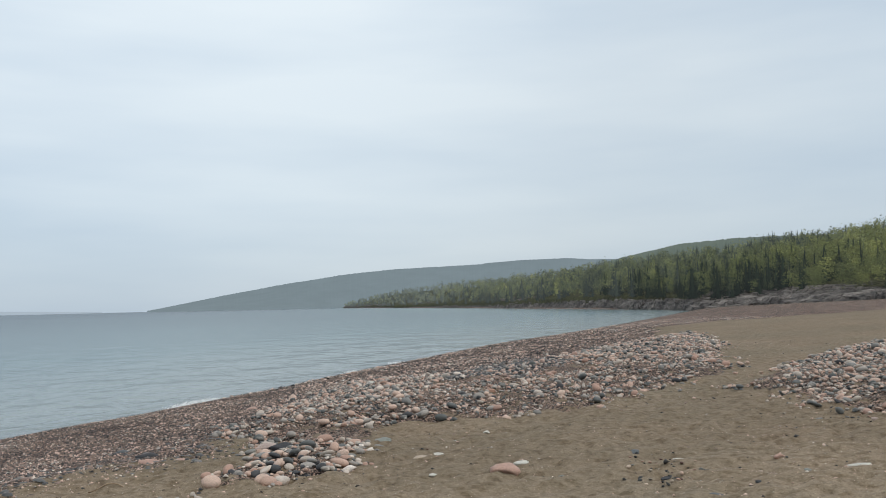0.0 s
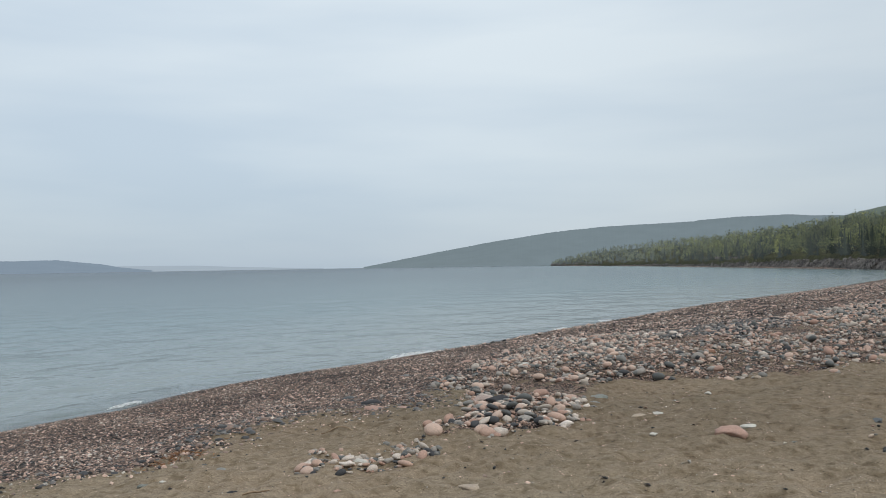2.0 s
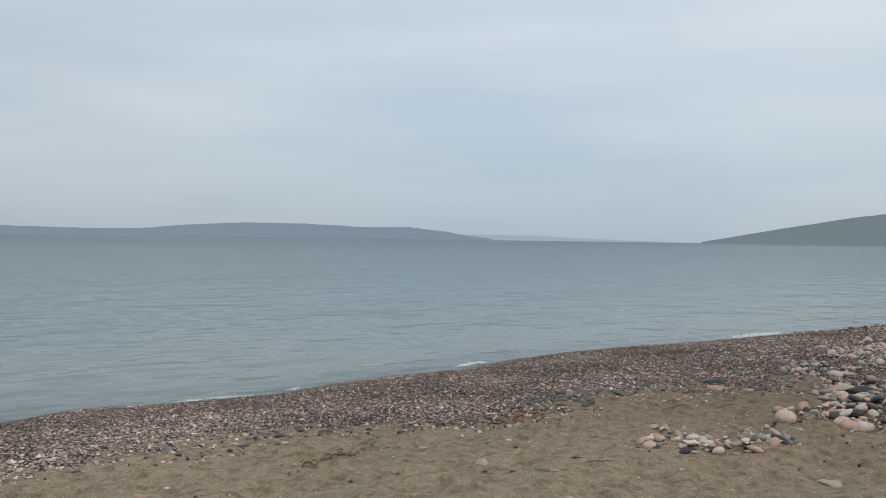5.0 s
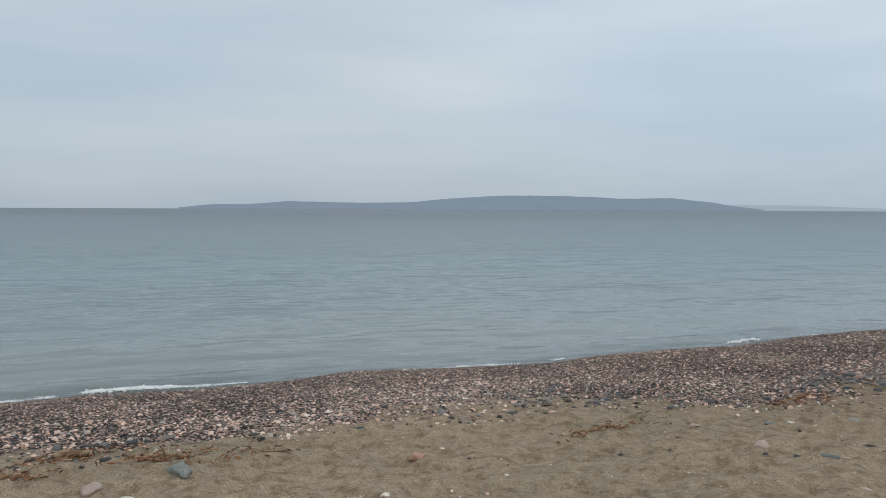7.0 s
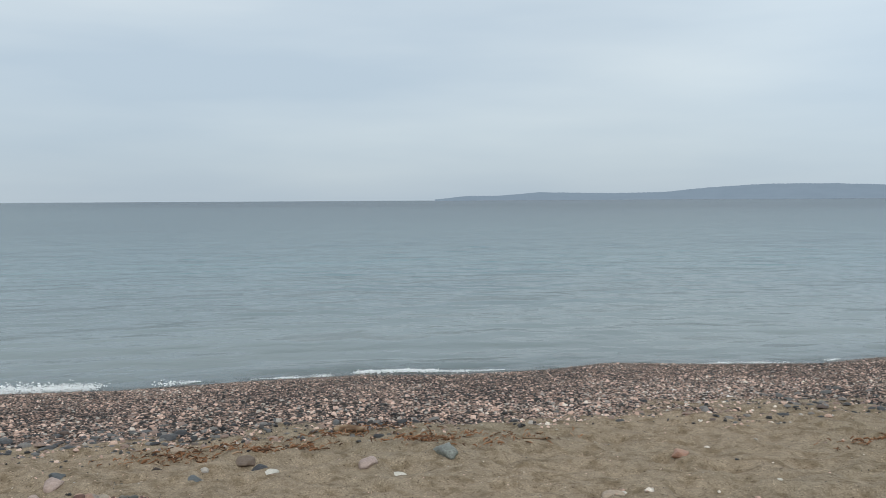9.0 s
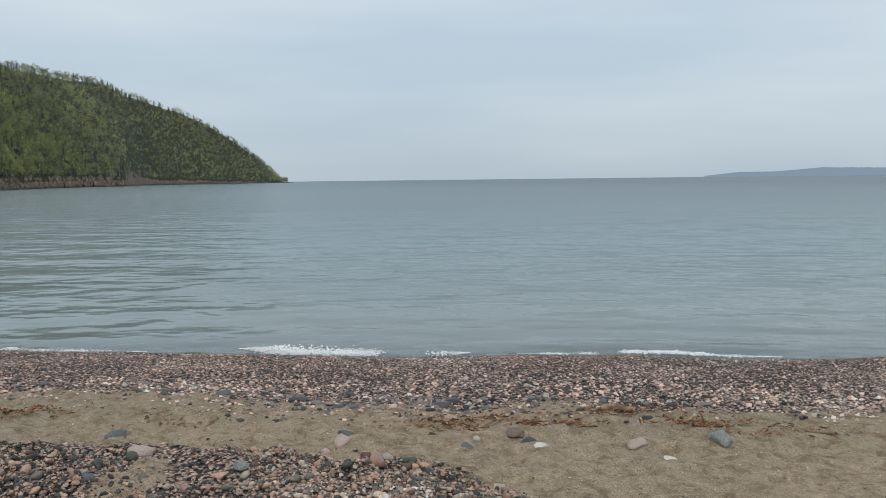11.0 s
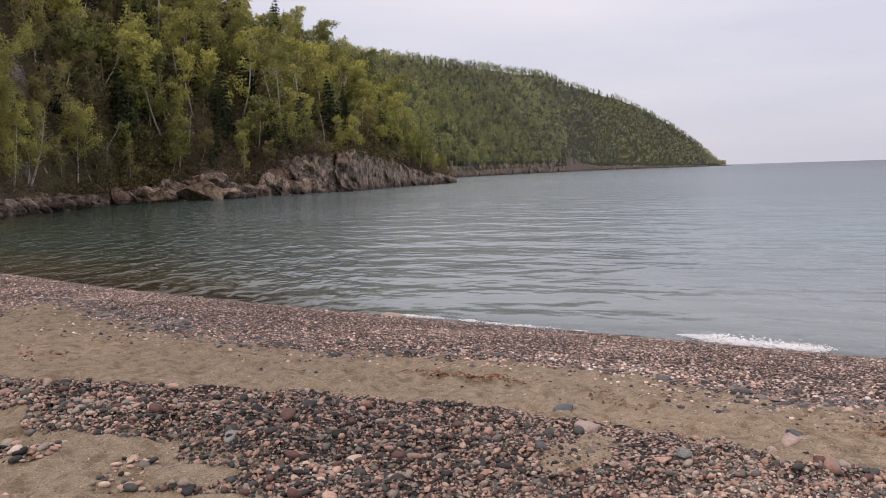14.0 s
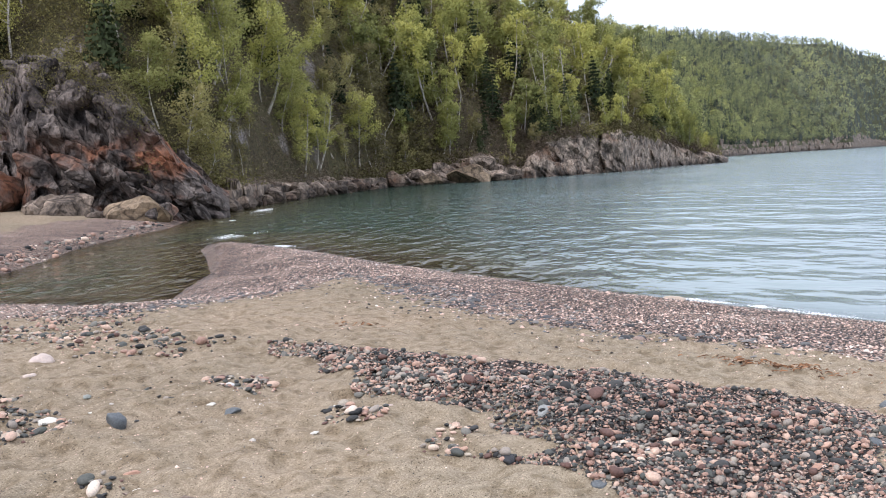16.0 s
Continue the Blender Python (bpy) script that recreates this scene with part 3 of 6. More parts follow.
def inside(poly, x, y):
    """Even-odd test of arrays of points in a plan polygon."""
    hit = np.zeros(np.shape(x), bool)
    px, py = poly[:, 0], poly[:, 1]
    for i in range(len(poly)):
        x0, y0, x1, y1 = px[i - 1], py[i - 1], px[i], py[i]
        if y0 == y1:
            continue
        hit ^= ((y0 > y) != (y1 > y)) & (x < (x1 - x0) * (y - y0) / (y1 - y0) + x0)
    return hit


def edge_distance(poly, x, y):
    best = np.full(np.shape(x), 1e9)
    for i in range(len(poly)):
        ax, ay = poly[i - 1]
        bx, by = poly[i]
        ux, uy = bx - ax, by - ay
        k = np.clip(((x - ax) * ux + (y - ay) * uy) / (ux * ux + uy * uy), 0, 1)
        best = np.minimum(best, (x - ax - k * ux) ** 2 + (y - ay - k * uy) ** 2)
    return np.sqrt(best)


def inland(x, y):
    """Metres inland of the waterline; negative out in the lake."""
    x, y = np.asarray(x, float), np.asarray(y, float)
    d = edge_distance(LAKE, x, y)
    return np.where(inside(LAKE, x, y), -d, d)


WATER_FOOT = 5.3  # width of the shingle belt along the waterline


def belt_share(x, y, s):
    """How pebbly the beach is, 0 to 1."""
    wide = WATER_FOOT + np.clip((y - 50) * 0.9, 0, 70) + np.clip((y - 10) * 0.35, 0, 12) * np.clip(1 - (x - 4) / 14, 0, 1) + 0.9 * lattice_noise(x * 0.35, y * 0.35) + 0.4 * lattice_noise(x * 1.3, y * 1.3)
    belt = np.clip((wide + 0.3 - s) / 1.8, 0, 1)
    return belt


# Heaps of stones, drawn in plan.
COBBLE_FIELD = np.array([(-5.83, -6.94), (-5.99, -6.09), (-6.17, -4.86), (-6.55, -3.9), (-6.62, -3.0), (-6.68, -1.95), (-6.49, -0.98),
                         (-6.04, -0.19), (-5.9, 0.17), (-5.47, 0.7), (-5.1, 0.85), (-4.5, 0.4), (-4.0, -0.8), (-3.9, -2.2), (-4.05, -2.7),
                         (-4.12, -2.95), (-4.29, -3.31), (-4.56, -3.21), (-5.01, -3.95), (-4.65, -4.37), (-4.76, -4.91), (-5.18, -5.71),
                         (-5.41, -6.57)])
COBBLE_BANK = np.array([(-2.72, 9.4), (-1.2, 10.1), (-0.82, 14.5), (0.56, 14.5), (2.41, 15.1), (4.46, 17.9), (6.23, 19.2), (9.6, 31),
                        (11.5, 41), (8.0, 36), (3.74, 27.6), (0.76, 22.6), (-1.3, 23.5), (-3.22, 22.4), (-3.67, 16.7), (-3.75, 14.9),
                        (-2.61, 12.4), (-2.79, 10.1)])
UPPER_BANK = np.array([(5.5, 17.0), (7.0, 19.2), (10.0, 24.0), (14.5, 28.5), (12, 19), (7.5, 11.5), (6.0, 12.8), (5.7, 14.0), (5.9, 15.8)])


def hollows(x, y, size):
    """Shallow round hollows trodden into soft sand, 0 to 1 deep."""
    xi, yi = np.floor(x / size), np.floor(y / size)
    deep = np.zeros(np.shape(x))

    def rnd(a, b, k):
        q = np.sin(a * 127.1 + b * 311.7 + k * 74.7) * 43758.5453
        return q - np.floor(q)
    for i in (-1, 0, 1):
        for j in (-1, 0, 1):
            a, b = xi + i, yi + j
            wide = size * (0.42 + 0.34 * rnd(a, b, 4))
            d = np.hypot(x - (a + rnd(a, b, 1)) * size, y - (b + rnd(a, b, 2)) * size) / wide
            deep = np.maximum(deep, (0.35 + 0.65 * rnd(a, b, 3)) * np.clip(1 - d * d, 0, 1))
    return deep


def height(x, y, s=None):
    """The height of beach and lake bed."""
    x, y = np.asarray(x, float), np.asarray(y, float)
    s = inland(x, y) if s is None else s
    h = np.interp(s, [-900, -250, -60, -20, -8, -3, 0, 0.5, 1.2, 3, 5.5, 8, 12, 20, 40, 80, 3000],
                  [-20, -9.0, -4.0, -2.2, -1.0, -0.42, 0, 0.12, 0.25, 0.45, 0.70, 0.90, 1.0, 1.2, 2.0, 3.0, 4.0])
    h = h - 0.25 * np.exp(-((x - 0) ** 2 + (y - 14) ** 2) / 98.0) * np.clip(s / 5, 0, 1)
    near = np.clip(s / 3, 0, 1)
    h = h + near * 0.03 * lattice_noise(x * 0.45, y * 0.45) + np.clip(s / 30, 0, 1) * 0.3 * lattice_noise(x * 0.05, y * 0.05)
    for poly, steep, top in ((COBBLE_FIELD, 0.30, 0.09), (COBBLE_BANK, 0.12, 0.12), (UPPER_BANK, 0.12, 0.12)):
        h = h + np.where(inside(poly, x, y), np.minimum(edge_distance(poly, x, y) * steep, top), 0)
    # trampled, wind-rounded sand
    close = np.clip((40 - np.hypot(x, y)) / 20, 0, 1) * np.clip((s - 0.5) / 3, 0, 1)
    open_sand = 1 - belt_share(x, y, s)
    h = h + close * (0.010 + 0.020 * open_sand) * fractal(x * 2.3, y * 1.9, 0, 2)
    pits = lattice_noise(x * 3.4 + 0.6 * lattice_noise(x * 3, y * 3, 5.0), y * 3.4, 2.5)
    h = h - close * 0.080 * open_sand * hollows(x, y, 0.30) - close * 0.022 * open_sand * hollows(x + 0.4, y, 0.15)
    h = h - close * 0.030 * open_sand * np.clip(pits + 0.15, 0, 0.7) - close * 0.015 * open_sand * lattice_noise(x * 8.3, y * 8.3, 6.5)
    return h


# ---------------------------------------------------------------- mesh helpers
def mesh_from(name, verts, faces, material, smooth=True, attributes=(), normals=None):
    """A mesh object from arrays: verts n x 3, faces m x 3 or m x 4."""
    verts, faces = np.asarray(verts, np.float32), np.asarray(faces, np.int32)
    me = bpy.data.meshes.new(name)
    me.vertices.add(len(verts))
    me.vertices.foreach_set("co", verts.ravel())
    me.loops.add(faces.size)
    me.loops.foreach_set("vertex_index", faces.ravel())
    me.polygons.add(len(faces))
    me.polygons.foreach_set("loop_start", np.arange(0, faces.size, faces.shape[1], dtype=np.int32))
    me.polygons.foreach_set("use_smooth", np.full(len(faces), smooth))
    me.materials.append(material)
    for key, values in attributes:
        me.attributes.new(key, "FLOAT", "POINT").data.foreach_set("value", np.asarray(values, np.float32))
    me.update(calc_edges=True)
    if normals is not None:
        me.normals_split_custom_set_from_vertices(np.asarray(normals, np.float32))
    return new(name, me)


def under(child, thing):
    child.parent = thing
    return child


def part(name, bm, material, parent, label=""):
    me = bpy.data.meshes.new(name)
    bm.to_mesh(me)
    bm.free()
    me.materials.append(material)
    for p in me.polygons:
        p.use_smooth = True
    return tagged(under(new(name, me), parent), label)


def sphere_template(level):
    bm = bmesh.new()
    bmesh.ops.create_icosphere(bm, subdivisions=level, radius=1.0)
    v = np.array([q.co[:] for q in bm.verts])
    f = np.array([[q.index for q in p.verts] for p in bm.faces])
    bm.free()
    return v, f


BALL20, BALL80, BALL320 = sphere_template(1), sphere_template(2), sphere_template(3)


def dome_template():
    """The upper part of a pebble: two rings of five and a top."""
    v = [(math.cos(a), math.sin(a), -0.35) for a in (2 * math.pi * k / 5 for k in range(5))]
    v += [(0.82 * math.cos(a), 0.82 * math.sin(a), 0.55) for a in (2 * math.pi * (k + 0.5) / 5 for k in range(5))]
    v.append((0, 0, 1))
    f = []
    for k in range(5):
        j = (k + 1) % 5
        f += [(k, j, 5 + k), (5 + k, j, 5 + j), (5 + k, 5 + j, 10)]
    return np.array(v), np.array(f)


DOME15 = dome_template()
# a flat-topped pebble: six corners below, three above
MESA10 = (np.array([(math.cos(a), math.sin(a), -0.5) for a in (math.pi * k / 3 for k in range(6))] + [(0.66 * math.cos(a), 0.66 * math.sin(a), 0.5) for a in (0.52 + 2 * math.pi * k / 3 for k in range(3))]),
          np.array([(0, 1, 6), (1, 2, 6), (2, 7, 6), (2, 3, 7), (3, 4, 7), (4, 8, 7), (4, 5, 8), (5, 0, 8), (0, 6, 8), (6, 7, 8)]))
CAP6 = (np.array([(math.cos(a), math.sin(a), -0.5) for a in (math.pi * k / 3 for k in range(6))] + [(0.1, 0, 0.62)]), np.array([(k, (k + 1) % 6, 6) for k in range(6)]))
rng = np.random.default_rng(7)


def stone_arrays(template, pos, length, flat=(0.36, 0.68), slim=(0.58, 0.92), lumpy=0.12, tilt=0.25):
    """Stones of half-length `length` at pos, each with its own proportions, turn and lumps."""
    tv, tf = template
    n = len(pos)
    ax = np.stack([np.ones(n), rng.uniform(*slim, n), rng.uniform(*flat, n)], 1) * length[:, None]
    lump = 1 + lumpy * np.sin(tv @ rng.normal(0, 1.6, (n, 3)).transpose(1, 0) + rng.uniform(0, 6.3, n)).T
    v = tv[None] * lump[..., None] * ax[:, None]
    a, b, c = rng.uniform(0, 6.283, n), rng.normal(0, tilt, n), rng.normal(0, tilt, n)
    y, z = v[..., 1] * np.cos(b)[:, None] - v[..., 2] * np.sin(b)[:, None], v[..., 1] * np.sin(b)[:, None] + v[..., 2] * np.cos(b)[:, None]
    x, z = v[..., 0] * np.cos(c)[:, None] + z * np.sin(c)[:, None], -v[..., 0] * np.sin(c)[:, None] + z * np.cos(c)[:, None]
    x, y = x * np.cos(a)[:, None] - y * np.sin(a)[:, None], x * np.sin(a)[:, None] + y * np.cos(a)[:, None]
    v = np.stack([x, y, z], 2) + (pos + np.array([0, 0, 1]) * (ax[:, 2:] * 0.45))[:, None]
    f = tf[None] + (np.arange(n) * len(tv))[:, None, None]
    return v.reshape(-1, 3), f.reshape(-1, 3)


def caps(pos, length, template=CAP6, **how):
    """Pebbles as six-sided caps with the normals of a dome; verts, faces, normals."""
    v, f = stone_arrays(template, pos, length, **how)
    m = len(template[0])
    heart = v.reshape(-1, m, 3).mean(1, keepdims=True)
    n = v.reshape(-1, m, 3) - heart
    n[:, :6, 2] = 0.02 * np.linalg.norm(n[:, :6, :2], axis=2)
    n[:, 6:, :2] *= 0.4
    n /= np.linalg.norm(n, axis=2, keepdims=True)
    return v, f, n.reshape(-1, 3)


def polar_grid(az, r):
    """Verts in plan and quads of a fan of rings; az in degrees, to the left of +y."""
    a, rr = np.radians(az)[:, None], r[None, :]
    x, y = (-np.sin(a) * rr).ravel(), (np.cos(a) * rr).ravel()
    n, m = len(az), len(r)
    i = (np.arange(n - 1)[:, None] * m + np.arange(m - 1)[None]).ravel()
    return x, y, np.stack([i, i + m, i + m + 1, i + 1], 1)


def ring_steps(start, stop, ratio):
    out = [start]
    while out[-1] < stop:
        out.append(out[-1] * ratio)
    out[-1] = stop
    return out


# ---------------------------------------------------------------- ground and water
az_fine = np.concatenate([np.arange(-180, -34, 4.0), np.arange(-34, 162, 0.54), np.arange(162, 180.1, 3.0)])
az_fine[-1] = 180
r_ground = np.array([0.01] + ring_steps(3.4, 15, 1.0095) + ring_steps(15.25, 55, 1.018) + ring_steps(57, 4950, 1.07))
gx, gy, gq = polar_grid(az_fine, r_ground)
gs = inland(gx, gy)
gz = height(gx, gy, gs)
wet = np.clip((0.9 + 0.35 * lattice_noise(gx * 0.8, gy * 0.8) - gs) / 0.5, 0, 1)
# sand toned darker to the north and by the creek
dark_mask = np.clip((gy - 6) / 5, 0, 1) * 0.75 + np.clip((-3.0 - gy) / 3, 0, 1) * 0.42
wet = np.maximum(wet, dark_mask * np.clip(0.9 + 0.35 * fractal(gx * 0.5, gy * 0.5, 3.0, 3), 0, 1))
pebbly = belt_share(gx, gy, gs)
for poly, share in ((COBBLE_FIELD, 0.75), (COBBLE_BANK, 0.6), (UPPER_BANK, 0.6)):
    pebbly = np.maximum(pebbly, np.where(inside(poly, gx, gy), np.clip(edge_distance(poly, gx, gy) * 3, 0, share), 0))
pebbly = pebbly * np.where(np.hypot((gx + 5.42) / 0.52, (gy + 1.32) / 0.19) < 1, 0.4, 1)
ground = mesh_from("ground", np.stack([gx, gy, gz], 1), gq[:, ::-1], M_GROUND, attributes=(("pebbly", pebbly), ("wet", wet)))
tagged(ground, "grey-brown sandy beach running down into pebbly lake bed", "beach", kind="structure")

az_water = np.concatenate([np.arange(-180, -34, 6.0), np.arange(-34, 162, 0.6), np.arange(162, 180.1, 6.0)])
az_water[-1] = 180
r_water = np.array(ring_steps(8.0, 70, 1.017) + ring_steps(72, 4950, 1.06))
wx, wy, wq = polar_grid(az_water, r_water)
ws = inland(wx, wy)
calm = np.clip(-ws / 2.5, 0, 1) * np.clip((90 - np.hypot(wx, wy)) / 40, 0, 1) * np.clip((wy + 34) / 12, 0.7, 1)
crest = np.sin(ws * 1.25 + 1.6 * lattice_noise(wx * 0.12, wy * 0.12) + 0.6 * lattice_noise(wx * 0.5, wy * 0.5))
wz = 0.01 + calm * (0.018 * crest * (0.5 + 0.5 * lattice_noise(wx * 0.21, wy * 0.21)) + 0.028 * fractal(wx * 0.5, wy * 1.1, 0, 3))
wz = wz + 0.05 * np.exp(-((ws + 0.9 + 0.3 * lattice_noise(wx * 0.4, wy * 0.4)) / 0.28) ** 2) * np.clip(lattice_noise(wx * 0.22, wy * 0.22) + 0.35, 0, 1)
keep = (ws[wq] < 3.0).any(1)
wq = wq[keep]
used, flat_index = np.unique(wq, return_inverse=True)
water_az = np.degrees(np.arctan2(-wx[used], wy[used]))
water = mesh_from("lake_water", np.stack([wx, wy, wz], 1)[used], flat_index.reshape(-1, 4)[:, ::-1], M_WATER,
                  attributes=(("depth", np.clip(-height(wx[used], wy[used], ws[used]), 0, 12)), ("silt", np.clip((130 - water_az) / 16, 0, 1)), ("pale_sector", np.exp(-((water_az - 110) / 11) ** 2)), ("rippled", np.clip((water_az - 111 + 6 * lattice_noise(wx[used] * 0.06, wy[used] * 0.06)) / 15, 0, 1))))
tagged(water, "calm grey-teal lake water with low ripples", "lake", kind="structure")


# ---------------------------------------------------------------- hills
class Hill:
    """Rising ground seen across the water. Per bearing (degrees left of +y): the foot's distance and height,
    the crest's distance and the height angle of the treetops on it."""

    def __init__(self, foot, crest, angle, trees, foot_height=((0, 0.0),), power=0.75, rough=0.05, eye=2.55):
        self.foot, self.crest, self.angle, self.low = (np.array(sorted(q), float) for q in (foot, crest, angle, foot_height))
        self.trees, self.power, self.rough, self.eye = trees, power, rough, eye

    def at(self, az, u):
        """Points of the hillside: u = 0 at the foot, 1 on the crest, to 2 behind it."""
        az, u = np.broadcast_arrays(np.asarray(az, float), np.asarray(u, float))
        d0, d1 = np.interp(az, *self.foot.T), np.interp(az, *self.crest.T)
        z0 = np.interp(az, *self.low.T)
        z1 = np.maximum(self.eye + d1 * np.tan(np.radians(np.interp(az, *self.angle.T))) - self.trees, z0 * 0.8)
        r = d0 + (d1 - d0) * u
        g = np.where(u <= 1, np.clip(u, 0, 1) ** self.power, 1 - 0.55 * np.clip(u - 1, 0, 1.5) ** 1.5)
        x, y = -np.sin(np.radians(az)) * r, np.cos(np.radians(az)) * r
        z = z0 + (z1 - z0) * g
        k = 1 / np.maximum((d1 - d0) * 0.3, 6)
        z = z + (z1 - z0) * self.rough * np.clip(u * 4, 0, 1) * np.clip(np.abs(1 - u) * 5, 0.25, 1) * fractal(x * k, y * k, 0, 4) * 2
        return x, y, z

    def mesh(self, name, material, az, u):
        a, b = np.meshgrid(az, u, indexing="ij")
        x, y, z = self.at(a.ravel(), b.ravel())
        m = len(u)
        i = (np.arange(len(az) - 1)[:, None] * m + np.arange(m - 1)[None]).ravel()
        v = np.stack([x, y, z], 1)
        v.reshape(len(az), m, 3)[:, 0, 2] -= 2.0
        return mesh_from(name, v, np.stack([i, i + 1, i + m + 1, i + m], 1), material)


U_ROWS = np.concatenate([np.linspace(0, 1, 41), np.linspace(1.08, 2.2, 12)])
headland = Hill(foot=[(93.9, 1560), (94.5, 1500), (97.3, 1350), (99, 1200), (102.7, 1000), (104, 740), (107.7, 560), (111.3, 405), (114, 330), (117.5, 310), (128, 320)],
                crest=[(93.9, 1570), (94.5, 1510), (95.7, 1490), (97.3, 1450), (99, 1350), (102.7, 1200), (104, 1000), (107.7, 800), (111.3, 640), (117.5, 560), (128, 600)],
                angle=[(93.9, -0.1), (94.5, 0.0), (95.7, 1.26), (97.3, 2.52), (99, 3.63), (100.6, 4.41), (104, 5.52), (105.1, 6.13), (107.5, 6.5), (111.1, 7.11), (114.7, 7.6), (117.5, 8.11), (122, 8.6), (128, 8.8)],
                trees=5, foot_height=[(94, 0.5), (99, 4), (104, 7), (111, 5), (128, 5)], power=0.85, rough=0.04)
tagged(headland.mesh("far_headland", M_HEAD_FLOOR, np.arange(93.9, 128.01, 0.1), U_ROWS), "long wooded headland dropping to the open lake", "headland", kind="structure")
near_slope = Hill(foot=[(111.3, 207), (113.9, 188), (117.4, 146), (120, 137), (124.5, 126), (128, 121), (131.8, 114), (135, 97), (139, 83), (142.5, 68), (144, 64), (150, 63), (155, 70), (175, 90)],
                  crest=[(111.3, 224), (113, 236), (115, 238), (118, 232), (124, 216), (130, 196), (140, 162), (150, 140), (175, 150)],
                  angle=[(111.3, -0.3), (112.3, 1.1), (113.7, 3.7), (114.7, 5.4), (117.2, 7.0), (118.2, 7.9), (119.3, 8.6), (120.3, 9.4), (121.7, 10.3), (123.8, 11), (128, 13.5), (135, 17), (145, 21), (160, 22), (175, 20)],
                  trees=8.0, foot_height=[(111.3, 0.8), (113.9, 3.0), (115.6, 5.4), (117.3, 5.9), (120.5, 5.8), (122.3, 4.4), (123.8, 1.6), (126.3, 2.6), (128, 2.6), (131.8, 1.2), (138.9, 1.3), (143, 1.4), (146, 4.0), (149, 7.0), (152, 8.5), (160, 9)],
                  power=0.72, rough=0.07)
tagged(near_slope.mesh("cove_slope", M_SLOPE, np.arange(111.3, 175.01, 0.2), U_ROWS), "steep wooded slope above the cove", "hillside", kind="structure")
east_woods = Hill(foot=[(6.4, 1560), (6, 1500), (3, 950), (-0.6, 640), (-4.2, 436), (-7.8, 335), (-11.4, 268), (-15.7, 206), (-19.8, 200), (-23, 186), (-26.6, 176), (-40, 160)],
                  crest=[(6.4, 1640), (6, 1600), (3, 1200), (-0.6, 850), (-4.3, 650), (-7.9, 520), (-15, 420), (-20, 400), (-27, 380), (-40, 370)],
                  angle=[(6.4, 0.1), (6, 0.32), (3, 1.0), (-0.6, 1.42), (-4.3, 1.58), (-6.5, 1.85), (-7.9, 2.05), (-10.8, 2.42), (-15, 2.85), (-18.3, 3.1), (-20.5, 3.6), (-23.2, 3.65), (-26.7, 4.0), (-40, 4.6)],
                  trees=5.5, foot_height=[(-40, 3.6), (-26.6, 3.4), (-23, 3.0), (-19.8, 2.6), (-16.5, 2.2), (-13.1, 3.0), (-10.7, 3.6), (-7.8, 3.5), (-4.2, 2.6), (6, 2.0)], power=0.9, rough=0.05)
tagged(east_woods.mesh("east_woods_slope", M_FAR_FLOOR, np.arange(-40, 6.41, 0.2), U_ROWS), "low wooded rise behind the end of the beach", "hillside", kind="structure")


def backdrop_hill(name, label, material, foot, crest, angles, bumps, step=0.06):
    az = np.arange(angles[-1][0], angles[0][0], step)
    h = Hill([(0, foot)], [(0, crest)], angles, 0, power=0.9, rough=0.03)
    ob = h.mesh(name, material, az, np.concatenate([np.linspace(0, 1, 14), [1.2, 1.6, 2.2]]))
    co = np.empty(len(ob.data.vertices) * 3, np.float32)
    ob.data.vertices.foreach_get("co", co)
    co = co.reshape(-1, 3)
    top = np.clip(co[:, 2] / 6, 0, 1)
    jag = np.repeat(rng.uniform(-1, 1, len(az)), 17)
    co[:, 2] += bumps * top * (0.6 * lattice_noise(co[:, 0] * 0.02, co[:, 1] * 0.02, 3.0) + 0.55 * jag)
    ob.data.vertices.foreach_set("co", co.ravel())
    ob.data.update()
    return tagged(ob, label, "hill", kind="structure")


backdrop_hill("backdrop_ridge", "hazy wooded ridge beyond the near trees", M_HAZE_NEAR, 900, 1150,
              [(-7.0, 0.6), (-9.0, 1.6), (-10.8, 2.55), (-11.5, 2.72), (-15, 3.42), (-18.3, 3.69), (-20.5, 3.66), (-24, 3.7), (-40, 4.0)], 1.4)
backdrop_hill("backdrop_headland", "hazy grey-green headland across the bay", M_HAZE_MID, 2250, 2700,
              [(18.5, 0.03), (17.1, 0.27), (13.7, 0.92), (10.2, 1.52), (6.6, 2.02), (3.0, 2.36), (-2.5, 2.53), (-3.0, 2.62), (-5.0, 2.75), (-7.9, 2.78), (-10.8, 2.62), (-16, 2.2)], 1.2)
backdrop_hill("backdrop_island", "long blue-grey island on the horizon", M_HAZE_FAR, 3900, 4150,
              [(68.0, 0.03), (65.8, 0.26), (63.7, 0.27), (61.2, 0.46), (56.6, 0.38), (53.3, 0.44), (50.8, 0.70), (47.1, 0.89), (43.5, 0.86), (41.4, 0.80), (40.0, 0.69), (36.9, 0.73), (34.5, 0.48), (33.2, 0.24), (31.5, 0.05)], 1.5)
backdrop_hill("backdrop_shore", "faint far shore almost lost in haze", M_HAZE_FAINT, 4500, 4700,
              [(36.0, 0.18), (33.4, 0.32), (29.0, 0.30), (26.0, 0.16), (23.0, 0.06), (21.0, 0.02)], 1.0)


